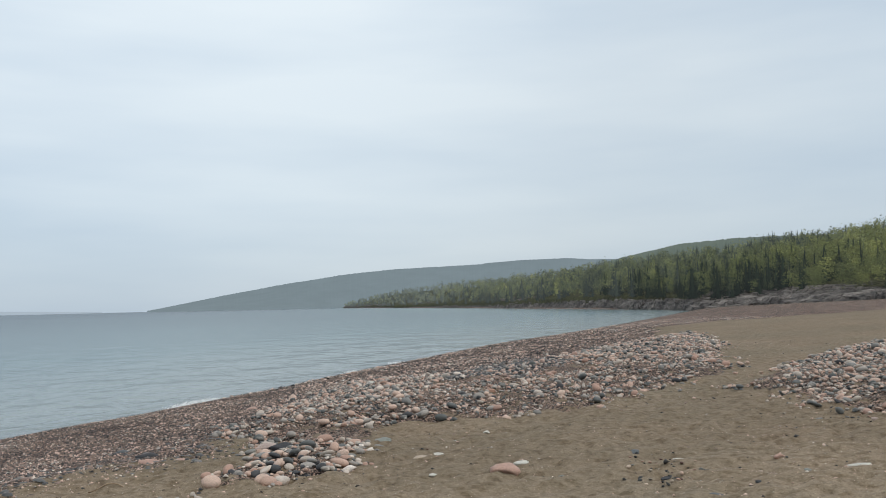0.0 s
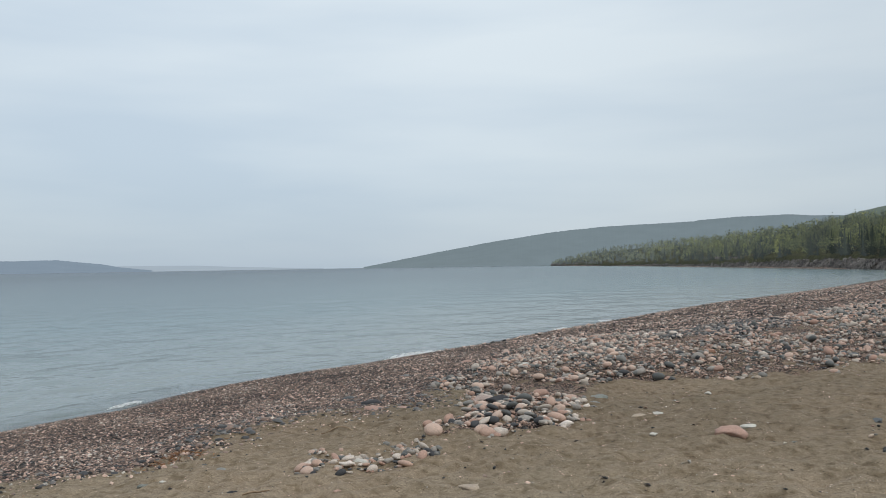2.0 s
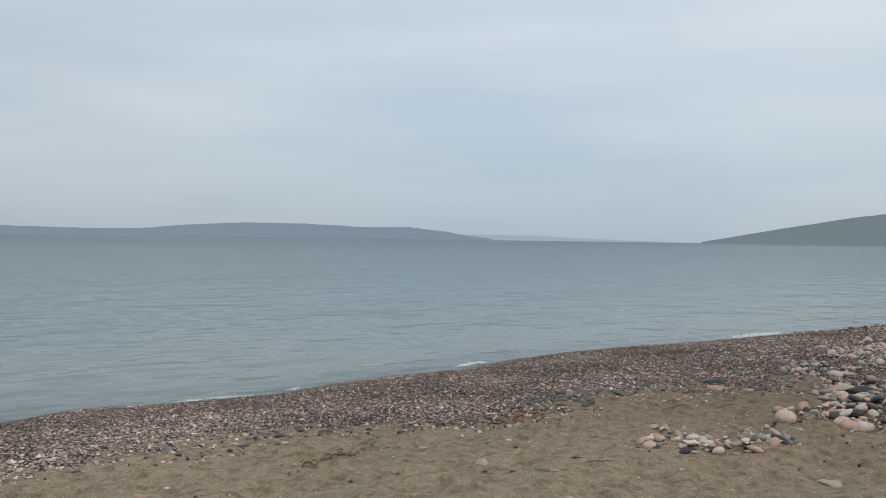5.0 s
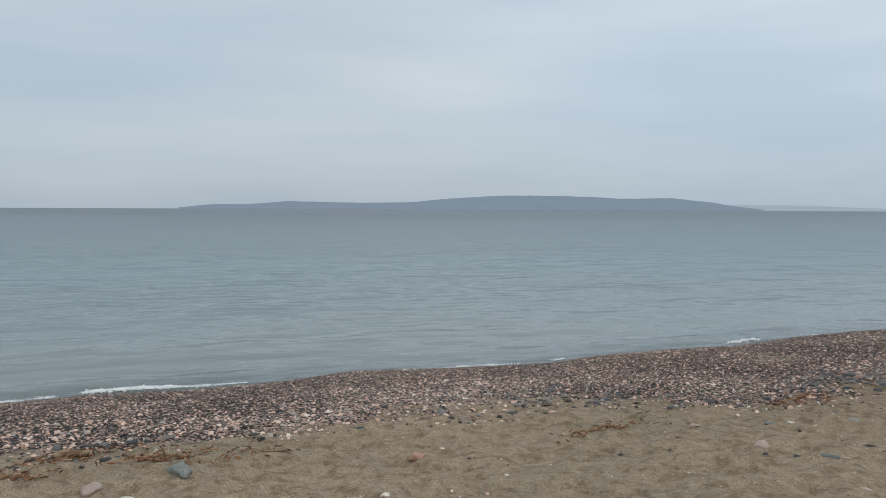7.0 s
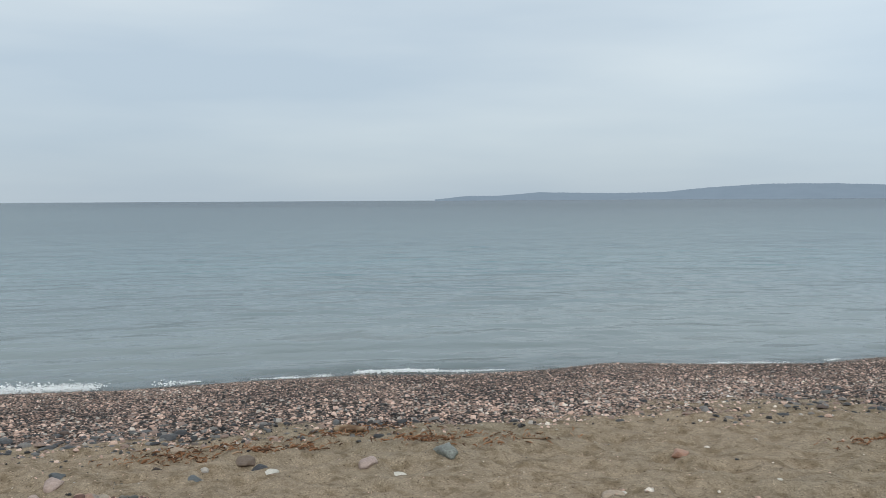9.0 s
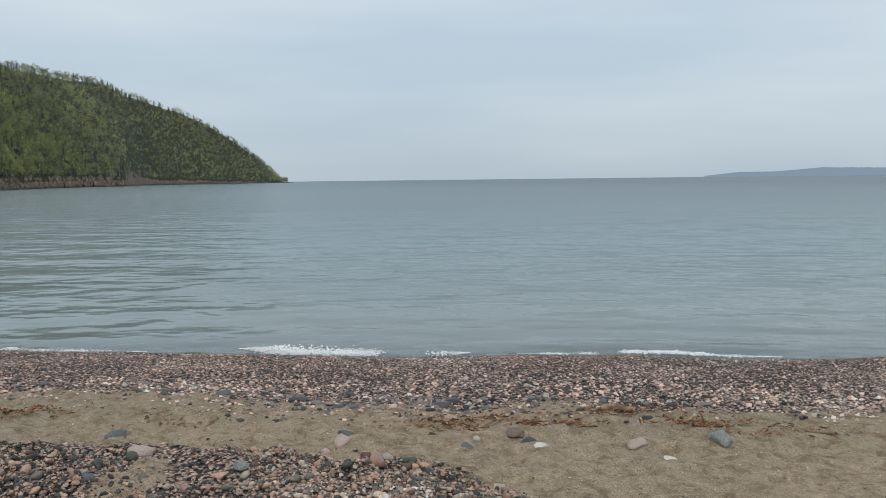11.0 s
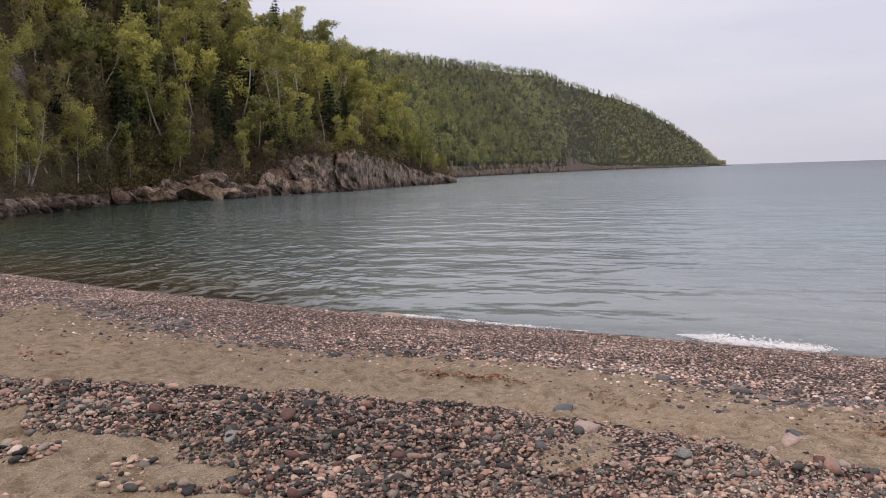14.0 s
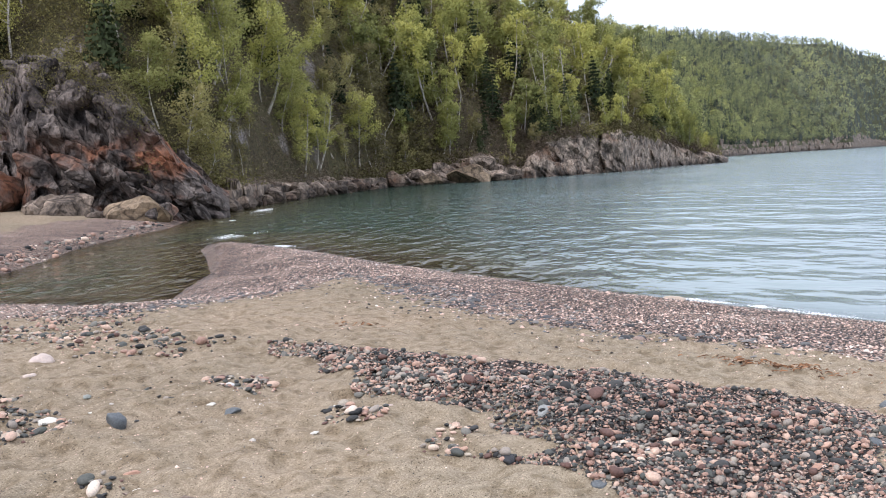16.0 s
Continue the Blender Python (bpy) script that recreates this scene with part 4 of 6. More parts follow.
# ---------------------------------------------------------------- rock
def cells(x, y, z, tilt=1.3):
    """Facets: space is cut into cells, and each has a level and a slope of its own; about -0.5..0.5."""
    best, value = np.full(x.shape, 1e9), np.zeros(x.shape)
    xi, yi, zi = np.floor(x), np.floor(y), np.floor(z)

    def rnd(a, b, c, k):
        q = np.sin(a * 127.1 + b * 311.7 + c * 74.7 + k * 53.3) * 43758.5453
        return q - np.floor(q)
    for i in (-1, 0, 1):
        for j in (-1, 0, 1):
            for k in (-1, 0, 1):
                cx, cy, cz = xi + i, yi + j, zi + k
                dx, dy, dz = x - cx - rnd(cx, cy, cz, 1), y - cy - rnd(cx, cy, cz, 2), z - cz - rnd(cx, cy, cz, 3)
                d = dx * dx + dy * dy + dz * dz
                level = rnd(cx, cy, cz, 4) - 0.5 + tilt * (dx * (rnd(cx, cy, cz, 5) - 0.5) + dy * (rnd(cx, cy, cz, 6) - 0.5) + dz * (rnd(cx, cy, cz, 7) - 0.5))
                near = d < best
                best = np.where(near, d, best)
                value = np.where(near, level, value)
    return value


def blocky(x, y, z, size, dip=0.35, crisp=1.0):
    """Relief of broken, tilted rock: facets at three sizes and some roughness, about -1..1."""
    wx_, wz_ = x + 0.25 * size * fractal(x / size, y / size, z / size, 3), z + dip * x + 0.2 * size * fractal(x / size, y / size, z / size + 9, 3)
    a = cells(wx_ / size, y / size, wz_ / (size * 0.6))
    b = cells(wx_ / size * 2.6 + 9, y / size * 2.6, wz_ / size * 3.6)
    c = cells(wx_ / size * 6.5 + 3, y / size * 6.5, wz_ / size * 8.0)
    return a * 1.1 + crisp * (b * 0.6 + c * 0.25) + crisp * 0.25 * fractal(x / size * 1.4, y / size * 1.4, z / size * 1.4, 4)


def rock_front(name, label, material, az, foot, top, back, rows, size, amount, lean=0.35, sink=1.2, ledge=0.0, shoulders=3, dip=0.0, wide=1.0, strata=0.0, crisp=1.0, hollows=()):
    """A rock face: from below its foot up to its top, then back over the shoulder. ledge: height of flat steps."""
    d0, h = np.interp(az, *np.array(sorted(foot), float).T), np.interp(az, *np.array(sorted(top), float).T)
    face, shoulder = np.linspace(0, 1, rows), np.linspace(0.06, 1, rows // shoulders)
    r = np.concatenate([d0[:, None] + face[None] * h[:, None] * lean, (d0 + h * lean)[:, None] + shoulder[None] * back], 1)
    z = np.concatenate([-sink + face[None] * (h + sink)[:, None], h[:, None] + shoulder[None] * 0.10 * back + 0 * r[:, :1]], 1)
    a = np.radians(az)[:, None]
    x, y = -np.sin(a) * r, np.cos(a) * r
    m = r.shape[1]
    along_ = (np.radians(az) * d0.mean())[:, None] + 0 * r
    k = blocky((along_ / wide).ravel(), r.ravel(), (z - dip * along_).ravel(), size, 0.0, crisp).reshape(r.shape) * amount * np.clip(h[:, None] / 2.0, 0.25, 1.0)
    if strata:  # beds that overhang one another
        bed = (z - dip * along_) / strata + 0.35 * fractal(along_ / 4, z / 4, r / 4, 3)
        k = k + 0.3 * (bed - np.floor(bed) - 0.5) * np.clip(h[:, None] / 4, 0, 1)
    for a0, z0, wide_a, wide_z, deep in hollows:  # caves under the beds
        k = k - deep * np.exp(-(((az[:, None] - a0) / wide_a) ** 4 + ((z - z0 - 0.25 * dip * (along_ - radians(a0) * d0.mean())) / wide_z) ** 4))
    k[1:-1, 1:-1] = 0.5 * k[1:-1, 1:-1] + 0.125 * (k[:-2, 1:-1] + k[2:, 1:-1] + k[1:-1, :-2] + k[1:-1, 2:])
    z2 = z + 0.4 * k * np.clip(np.arange(m) / rows, 0, 1)[None]
    if ledge:
        w = z2 / ledge + 0.9 * lattice_noise(x / 14, y / 14, 2.0) + 0.5 * lattice_noise(x / 4, y / 4, 3.0)
        part_ = w - np.floor(w)
        z2 = z2 + ledge * (np.clip((part_ - 0.72) / 0.28, 0, 1) - part_) * np.clip(np.arange(m) / 4, 0, 1)[None]
    r2 = r - k * np.linspace(1.15, 0.4, m)[None]
    x, y = -np.sin(a) * r2, np.cos(a) * r2
    i = (np.arange(len(az) - 1)[:, None] * m + np.arange(m - 1)[None]).ravel()
    ob = mesh_from(name, np.stack([x, y, z2], 2).reshape(-1, 3), np.stack([i, i + 1, i + m + 1, i + m], 1), material, smooth=False)
    return tagged(ob, label, "rock", kind="structure")


CLIFF_TOP = [(142.4, 0.4), (143.4, 1.2), (144.1, 2.0), (145.4, 3.1), (146.9, 5.3), (148.2, 7.1), (149.4, 8.9), (151.6, 9.1), (154.6, 9.6), (160, 10), (172, 9)]
cliff = rock_front("cove_cliff", "dark broken cliff with rust-orange stains at the cove's beach", M_CLIFF, np.concatenate([np.arange(142.4, 158, 0.06), np.arange(158, 172, 0.3)]),
           foot=[(142.4, 53.5), (143.2, 52), (145, 51), (148.6, 50.5), (151.4, 53), (153.6, 55), (155.3, 60), (160, 66), (172, 78)],
           top=CLIFF_TOP, back=9.0, rows=110, size=3.4, amount=1.5, lean=0.42, dip=0.4, wide=1.0, strata=2.6,
           hollows=[(149.6, 1.0, 1.9, 1.5, 1.7), (146.4, 1.2, 0.9, 0.8, 0.9), (152.6, 3.2, 0.9, 1.0, 0.8), (148.4, 4.6, 1.0, 0.7, 0.8)])
rock_front("cove_outcrop", "bare grey and reddish rock outcrop at the water's edge", M_COVE_ROCK, np.arange(111.0, 144.0, 0.07),
           foot=[(111.0, 203), (111.3, 200), (113.9, 181), (117.4, 141), (120, 132), (124.5, 121), (128, 116), (131.8, 109.5), (135, 93), (139, 78), (142.5, 61), (144, 56)],
           top=[(111.0, 0.1), (111.5, 1.1), (113.9, 3.1), (115.6, 5.6), (117.3, 6.2), (120.5, 6.1), (122.3, 4.6), (123.8, 1.4), (126.3, 2.9), (128, 2.7), (131.8, 1.1), (134.7, 1.0), (138.9, 1.3), (143, 1.3), (144, 1.0)],
           back=8.0, rows=44, size=4.2, amount=2.0, lean=0.5, dip=0.2, wide=0.8, crisp=0.6)
rock_front("headland_shore_rock", "pale bare rock along the far headland's foot", M_COVE_ROCK, np.arange(94.2, 114.0, 0.06),
           foot=[(94.2, 1510), (97.3, 1345), (99, 1195), (102.4, 1000), (102.9, 940), (104, 735), (107.7, 556), (111.3, 402), (114, 326)],
           top=[(94.2, 0.5), (97.3, 2.5), (99, 3.5), (102.5, 4.5), (103.6, 10.5), (104.4, 9.5), (106, 6.0), (107.7, 7.0), (111.3, 6.5), (114, 6.5)],
           back=12.0, rows=14, size=8.0, amount=4.5, lean=0.9)
rock_front("east_shelf", "low pale rock ledges at the end of the beach", M_SHELF, np.arange(-40, 6.4, 0.06),
           foot=[(6.4, 1550), (6, 1490), (3, 945), (-0.6, 632), (-4.2, 428), (-7.8, 322), (-11.4, 254), (-13.5, 222), (-15.7, 190), (-17.5, 182), (-19.8, 176), (-23, 160), (-26.6, 150), (-40, 135)],
           top=[(6.4, 1.8), (6, 2.3), (-0.6, 2.8), (-4.2, 2.9), (-7.8, 3.1), (-10.7, 2.9), (-13.1, 2.2), (-15, 1.9), (-16.5, 1.7), (-19.8, 2.1), (-23, 2.4), (-26.6, 2.7), (-40, 3.0)],
           back=26.0, rows=34, size=8.0, amount=0.9, lean=5.0, sink=0.6, ledge=0.8, shoulders=2)


def chiselled(v, planes, q):
    """Points of a unit ball cut flat by planes that face every way, as broken rock is."""
    n = q.normal(0, 1, (planes, 3))
    n /= np.linalg.norm(n, axis=1)[:, None]
    for way, d in zip(n, q.uniform(0.5, 0.8, planes)):
        v = v - np.clip(v @ way - d, 0, None)[:, None] * way
    return v


def boulder(name, label, x, y, z, length, material, flat=0.7, slim=0.8, turn=0.0, category="boulder", group="", angular=0.25, level=BALL320, kind=""):
    """One stone as a thing of its own, its base at its own origin; (x, y, z) is where it rests."""
    tv, tf = level
    k = rng.uniform(0, 50, 3)
    v = (chiselled(tv, 11, rng) * 1.25 if angular >= 0.2 else chiselled(tv, 7, rng) * 1.12) * np.array([1, slim, flat])
    crag = 1 + min(angular, 0.12) * blocky(v[:, 0] * 1.0 + k[0], v[:, 1] * 1.0 + k[1], v[:, 2] * 1.0 + k[2], 1.0) + 0.08 * fractal(v[:, 0] * 1.2 + k[1], v[:, 1] * 1.2, v[:, 2] * 1.2, 2)
    v = v * crag[:, None] * length / 2
    v[:, 2] += flat * length * 0.5 * 0.55
    ob = mesh_from(name, v, tf, material, smooth=angular < 0.15)
    ob.matrix_basis = pose(x, y, z, 0, 0, turn)
    return tagged(ob, label, category, group, kind)


# broken blocks that stand out of the cliff, along its tilted beds
block_rng, block_meshes = random.Random(21), []
for k in range(8):
    v = chiselled(BALL320[0], 10, rng) * np.array([1.3, 0.9, 0.62])
    v = v * (1 + 0.10 * cells(v[:, 0] * 2.2 + 7 * k, v[:, 1] * 2.2, v[:, 2] * 2.6))[:, None]
    form = mesh_from("rock_block", v, BALL320[1], M_CLIFF, smooth=False)
    block_meshes.append(form.data)
    bpy.data.objects.remove(form)
for k in range(85):
    az = block_rng.uniform(142.8, 158.5)
    foot_r = float(np.interp(az, [142.4, 143.2, 145, 148.6, 151.4, 153.6, 155.3, 160], [53.5, 52, 51, 50.5, 53, 55, 60, 66]))
    tall = float(np.interp(az, *np.array(CLIFF_TOP).T))
    z = block_rng.uniform(0.0, 1.0) * tall
    size = block_rng.choice((0.35, 0.45, 0.6, 0.8, 1.1)) * min(1, 0.35 + tall / 6)
    r = foot_r + z * 0.42 + block_rng.uniform(-0.35, 0.35)
    block = under(new("rock_block", block_rng.choice(block_meshes)), cliff)
    block.matrix_basis = pose(-math.sin(radians(az)) * r, math.cos(radians(az)) * r, z, block_rng.uniform(-15, 15), 38 + block_rng.uniform(-15, 15), az + block_rng.uniform(-25, 25)) @ Matrix.Diagonal((size, size * 0.9, size * block_rng.uniform(0.6, 1.0), 1))
for az, r, size, flat, mat_, words in ((155.3, 57, 3.4, 0.8, M_CLIFF, "large dark boulder at the cliff's foot on sand"), (152.9, 52.5, 1.9, 0.75, M_COVE_ROCK, "grey boulder at the cliff's foot on sand"),
                                       (151.9, 51.5, 2.6, 0.6, M_COVE_ROCK, "low grey boulder against the cliff"), (148.0, 49.2, 3.2, 0.5, M_TAN_ROCK, "tan lichen-covered boulder against the cliff"),
                                       (146.8, 49.0, 2.2, 0.6, M_CLIFF, "dark boulder at the cliff's foot"), (153.6, 51.0, 1.1, 0.7, M_COVE_ROCK, "small grey boulder on the sand"),
                                       (150.4, 49.8, 0.9, 0.6, M_COVE_ROCK, "small grey boulder on the sand")):
    bx, by = -math.sin(radians(az)) * r, math.cos(radians(az)) * r
    boulder("boulder", words, bx, by, float(height(bx, by)) - 0.1, size, mat_, flat, 0.8, az * 7)
for az, r, size, flat, words in ((127.1, 113.2, 5.2, 0.62, "tan-topped block of rock over a dark hollow at the water"), (125.3, 116, 3.6, 0.5, "pale rock at the edge of the cove"), (129.6, 110.5, 2.8, 0.6, "tan rock at the edge of the cove")):
    boulder("shore_boulder", words, -math.sin(radians(az)) * r, math.cos(radians(az)) * r, 0.1, size, M_TAN_ROCK if size != 3.6 else M_COVE_ROCK, flat, 0.8, az * 5, group="boulders along the cove")
shore_rng = random.Random(4)
for k in range(150):
    az = shore_rng.uniform(124.0, 144.0)
    r = float(np.interp(az, [124, 128, 131.8, 135, 139, 142.5, 144], [119, 114, 107.5, 90.5, 75.5, 58.5, 53])) + shore_rng.uniform(-1.0, 2.5)
    size = shore_rng.choice((0.5, 0.7, 0.9, 1.2, 1.6, 2.2)) * (1.25 if az < 132 else 1.0)
    bx, by = -math.sin(radians(az)) * r, math.cos(radians(az)) * r
    boulder("shore_boulder", "dark angular boulder at the edge of the cove", bx, by, -0.25 + shore_rng.uniform(0, 0.5), size, M_COVE_ROCK, shore_rng.uniform(0.5, 0.85), shore_rng.uniform(0.6, 0.95),
            shore_rng.uniform(0, 360), group="boulders along the cove", level=BALL80)
boulder("pale_boulder", "pale smooth boulder at the waterline in wet pebbles", -14.0, -6.6, -0.04, 0.6, STONES["beige"][0], 0.38, 0.7, 20, angular=0.1)


# ---------------------------------------------------------------- trees
def leaf_sprays(centres, size, droop=0.0, slim=0.7, out=None, rough=0.4):
    """Small three-cornered leaf sprays turned at random; out: the way out of the crown, by which they are shaded."""
    n = len(centres)
    a = rng.normal(0, 1, (n, 3))
    a[:, 2] -= droop
    a /= np.linalg.norm(a, axis=1)[:, None]
    b = np.cross(a, rng.normal(0, 1, (n, 3)))
    b /= np.linalg.norm(b, axis=1)[:, None]
    a, b = a * (size * 0.5)[:, None], b * (size * 0.5 * slim)[:, None]
    v = np.stack([centres - a - 0.5 * b, centres + a * 0.2 + b, centres + a - 0.6 * b], 1)
    face = np.cross(v[:, 1] - v[:, 0], v[:, 2] - v[:, 0])
    face /= np.linalg.norm(face, axis=1)[:, None] + 1e-12
    out = out / (np.linalg.norm(out, axis=1)[:, None] + 1e-12)
    away = (face * out).sum(1) < 0
    v[away] = v[away][:, ::-1]
    face[away] *= -1
    shade = 0.75 * out + rough * face
    shade /= np.linalg.norm(shade, axis=1)[:, None]
    return v.reshape(-1, 3), np.arange(3 * n).reshape(-1, 3), np.repeat(shade, 3, 0)


def tube(points, radii, sides=6):
    pts = np.asarray(points, float)
    v, f = [], []
    for i, (p, r) in enumerate(zip(pts, radii)):
        d = pts[min(i + 1, len(pts) - 1)] - pts[max(i - 1, 0)]
        d /= np.linalg.norm(d)
        s = np.cross(d, (0.31, 0.77, 0.13))
        s /= np.linalg.norm(s)
        t = np.cross(d, s)
        for k in range(sides):
            w = 2 * math.pi * k / sides
            v.append(p + r * (math.cos(w) * s + math.sin(w) * t))
    for i in range(len(pts) - 1):
        for k in range(sides):
            j = (k + 1) % sides
            f.append((i * sides + k, i * sides + j, (i + 1) * sides + j, (i + 1) * sides + k))
    return np.array(v), np.array(f)


def joined(pieces):
    vs, fs, o = [], [], 0
    for v, f in pieces:
        vs.append(v)
        fs.append(f + o)
        o += len(v)
    return np.concatenate(vs), np.concatenate(fs)


def make_tree(name, label, wood, crown_wood, crown_leaf, leaf):
    root = tagged(new(name), label, "tree", "trees on the cove slope")
    under(mesh_from("trunk", *joined(crown_wood), wood), root)
    if len(crown_leaf[0]):
        under(mesh_from("crown", crown_leaf[0], crown_leaf[1], leaf, normals=crown_leaf[2]), root)
    return root


def broadleaf(name, label, tall, leaves, leaf, bare=False, spread=0.24, leaf_size=0.35, seed=0):
    """A thin leaning trunk, limbs from a quarter of its height, and loose plumes of leaves along them."""
    q = np.random.default_rng(seed)
    lean, bend = q.normal(0, 0.14 if bare else 0.06, 2), q.normal(0, 0.05, 2)
    ts = np.linspace(0, 1, 8)
    line = np.stack([(lean[0] * ts + bend[0] * np.sin(ts * 5)) * tall, (lean[1] * ts + bend[1] * np.sin(ts * 4)) * tall, ts * tall - 0.4], 1)
    wood = [tube(line, (0.015 if bare else 0.011) * tall * (1 - 0.85 * ts) + 0.01, 6)]
    clumps = []
    for k in range(q.integers(13, 19)):
        t = q.uniform(0.22, 0.97)
        p = np.array([np.interp(t, ts, line[:, c]) for c in range(3)])
        a, long = q.uniform(0, 6.28), spread * tall * (1.15 - 0.9 * abs(t - 0.45)) * q.uniform(0.5, 1.1)
        d = np.array([math.cos(a), math.sin(a), q.uniform(0.2, 0.85)])
        tip = p + d * long
        mid = p + d * long * 0.5 + np.array([0, 0, 0.06 * long])
        wood.append(tube([p, mid, tip], [0.005 * tall * (1.1 - t) + 0.012, 0.02, 0.008], 3))
        for w in (0.35, 0.6, 0.8, 1.0):
            clumps.append((p + (tip - p) * w + q.normal(0, 0.12, 3) * long, (0.20 + 0.12 * math.sin(3.1 * w)) * long + 0.08))
    clumps.append((line[-1], 0.05 * tall))
    clumps.append((line[-2], 0.06 * tall))
    n = 60 if bare else leaves
    w = np.array([c[1] ** 1.8 for c in clumps]) * q.uniform(0.3, 1.6, len(clumps))
    pick = q.choice(len(clumps), n, p=w / w.sum())
    way = q.normal(0, 1, (n, 3))
    cen = np.array([clumps[i][0] for i in pick]) + way * np.array([clumps[i][1] for i in pick])[:, None] * np.array([0.62, 0.62, 0.62])
    axis = np.stack([np.interp(cen[:, 2], line[:, 2], line[:, 0]), np.interp(cen[:, 2], line[:, 2], line[:, 1]), cen[:, 2] * 0.75 + 0.15 * tall], 1)
    return make_tree(name, label, M_BIRCH_BARK, wood, leaf_sprays(cen, q.uniform(0.6, 1.3, n) * leaf_size, out=0.45 * way + 0.7 * (cen - axis) / (0.2 * tall) + np.array([0, 0, 0.35])), leaf)


def spruce(name, label, tall, leaves, seed=0):
    """A straight trunk with drooping whorls of needle sprays, ragged towards the foot."""
    q = np.random.default_rng(seed)
    ts = np.linspace(0, 1, 6)
    line = np.stack([0.02 * tall * np.sin(ts * 3), 0 * ts, ts * tall - 0.3], 1)
    wood = [tube(line, 0.014 * tall * (1 - 0.95 * ts) + 0.006, 6)]
    t = 1 - np.sqrt(q.uniform(0, 0.92, leaves))
    ring = np.round(t * 17) / 17
    a = q.uniform(0, 6.28, leaves)
    lop = 1 + 0.35 * np.sin(a * 3 + ring * 20) + 0.25 * np.sin(a * 5 + ring * 61) + 0.12 * q.normal(0, 1, leaves)
    rad = (0.16 * tall * (1 - ring) ** 0.8 + 0.10) * np.clip(lop, 0.25, 2) * np.sqrt(q.uniform(0.03, 1, leaves))
    cen = np.stack([np.cos(a) * rad + np.interp(ring, ts, line[:, 0]), np.sin(a) * rad, (0.06 + 0.94 * ring) * tall - 0.30 * rad + q.normal(0, 0.06, leaves)], 1)
    return make_tree(name, label, M_SPRUCE_BARK, wood, leaf_sprays(cen, q.uniform(0.35, 0.75, leaves) * (1.1 - 0.5 * ring), droop=0.4, slim=0.6, out=np.stack([np.cos(a), np.sin(a), 0.5 + 0 * a], 1)), M_NEEDLE)


BIRCH_WORDS, ALDER_WORDS = "slender birch in fresh yellow-green leaf on the slope", "young dull-green alder just coming into leaf"
kinds = {
    "birch": [broadleaf("birch_tree", BIRCH_WORDS, h, 1500, M_LEAF, spread=w, leaf_size=0.40, seed=s) for h, w, s in ((9.5, 0.24, 1), (8.0, 0.27, 2), (11.0, 0.21, 3), (7.0, 0.29, 4), (9.0, 0.25, 5))],
    "alder": [broadleaf("alder_tree", ALDER_WORDS, h, 1200, M_LEAF_DULL, spread=0.25, leaf_size=0.36, seed=s) for h, s in ((6.5, 11), (7.5, 12), (5.5, 13))],
    "close_birch": [broadleaf("birch_tree", BIRCH_WORDS, h, 3600, M_LEAF_CLOSE, spread=w, leaf_size=0.235, seed=s) for h, w, s in ((10.0, 0.22, 6), (8.0, 0.26, 7), (11.5, 0.20, 8))],
    "close_alder": [broadleaf("alder_tree", ALDER_WORDS, h, 2700, M_LEAF_PALE, spread=0.25, leaf_size=0.22, seed=s) for h, s in ((7.0, 14), (6.0, 15))],
    "spruce": [spruce("spruce_tree", "dark green spruce among the birches", h, 1100, seed=s) for h, s in ((10.5, 21), (8.5, 22), (6.5, 23))],
    "bare": [broadleaf("bare_birch", "leafless pale birch leaning on the slope", h, 0, M_TWIG, bare=True, spread=0.2, seed=s) for h, s in ((10.0, 31), (8.5, 32), (7.0, 33), (9.0, 34))],
}
first_use = {id(t): True for g in kinds.values() for t in g}
tree_rng = random.Random(11)
placed = 0
for k in range(2000):
    az, u = tree_rng.uniform(111.7, 161), tree_rng.random() ** 1.25
    if 145.2 < az < 153 and u < 0.22 and tree_rng.random() < 0.75:
        continue  # bare scree above the cliff
    tx, ty, tz = (float(q) for q in near_slope.at(az, u))
    if tz > 2.5 + math.hypot(tx, ty) * 0.235:
        continue  # the slope goes on out of sight above
    dull = lattice_noise(tx * 0.03, ty * 0.03, 2.0)
    share = tree_rng.random()
    sunny = min(1, max(0, (134 - az) / 16))
    kind = "spruce" if share < 0.17 - 0.05 * sunny else "bare" if share < 0.25 - 0.08 * sunny else "alder" if share < 0.60 - 0.30 * sunny + 0.14 * dull else "birch"
    if kind in ("birch", "alder") and az > 134 and math.hypot(tx, ty) < 112:
        kind = "close_" + kind
    model = tree_rng.choice(kinds[kind])
    grow = tree_rng.uniform(0.75, 1.2) * (0.75 if u < 0.06 else 1.0) * min(1, 0.45 + (az - 111.3) * 0.12)
    m = pose(tx, ty, tz, tree_rng.uniform(-5, 5), tree_rng.uniform(-5, 5), tree_rng.uniform(0, 360))
    if first_use[id(model)]:
        model.matrix_basis, first_use[id(model)] = m, False
        model.scale = (grow,) * 3
    else:
        twin = copy_thing(model, m)
        twin.scale = (grow,) * 3
    placed += 1
    if placed >= 540:
        break

# spruces that stand out against the sky and the birches
for az, u, grow, which in ((118.7, 0.97, 0.85, 0), (121.8, 0.95, 0.75, 1), (124.4, 0.55, 1.1, 0), (114.9, 0.85, 0.8, 1), (116.6, 0.9, 0.7, 2), (126.5, 0.35, 1.0, 1), (137.5, 0.3, 1.1, 0)):
    twin = copy_thing(kinds["spruce"][which], pose(*(float(q) for q in near_slope.at(az, u)), 0, 0, az * 11))
    twin.scale = (grow,) * 3

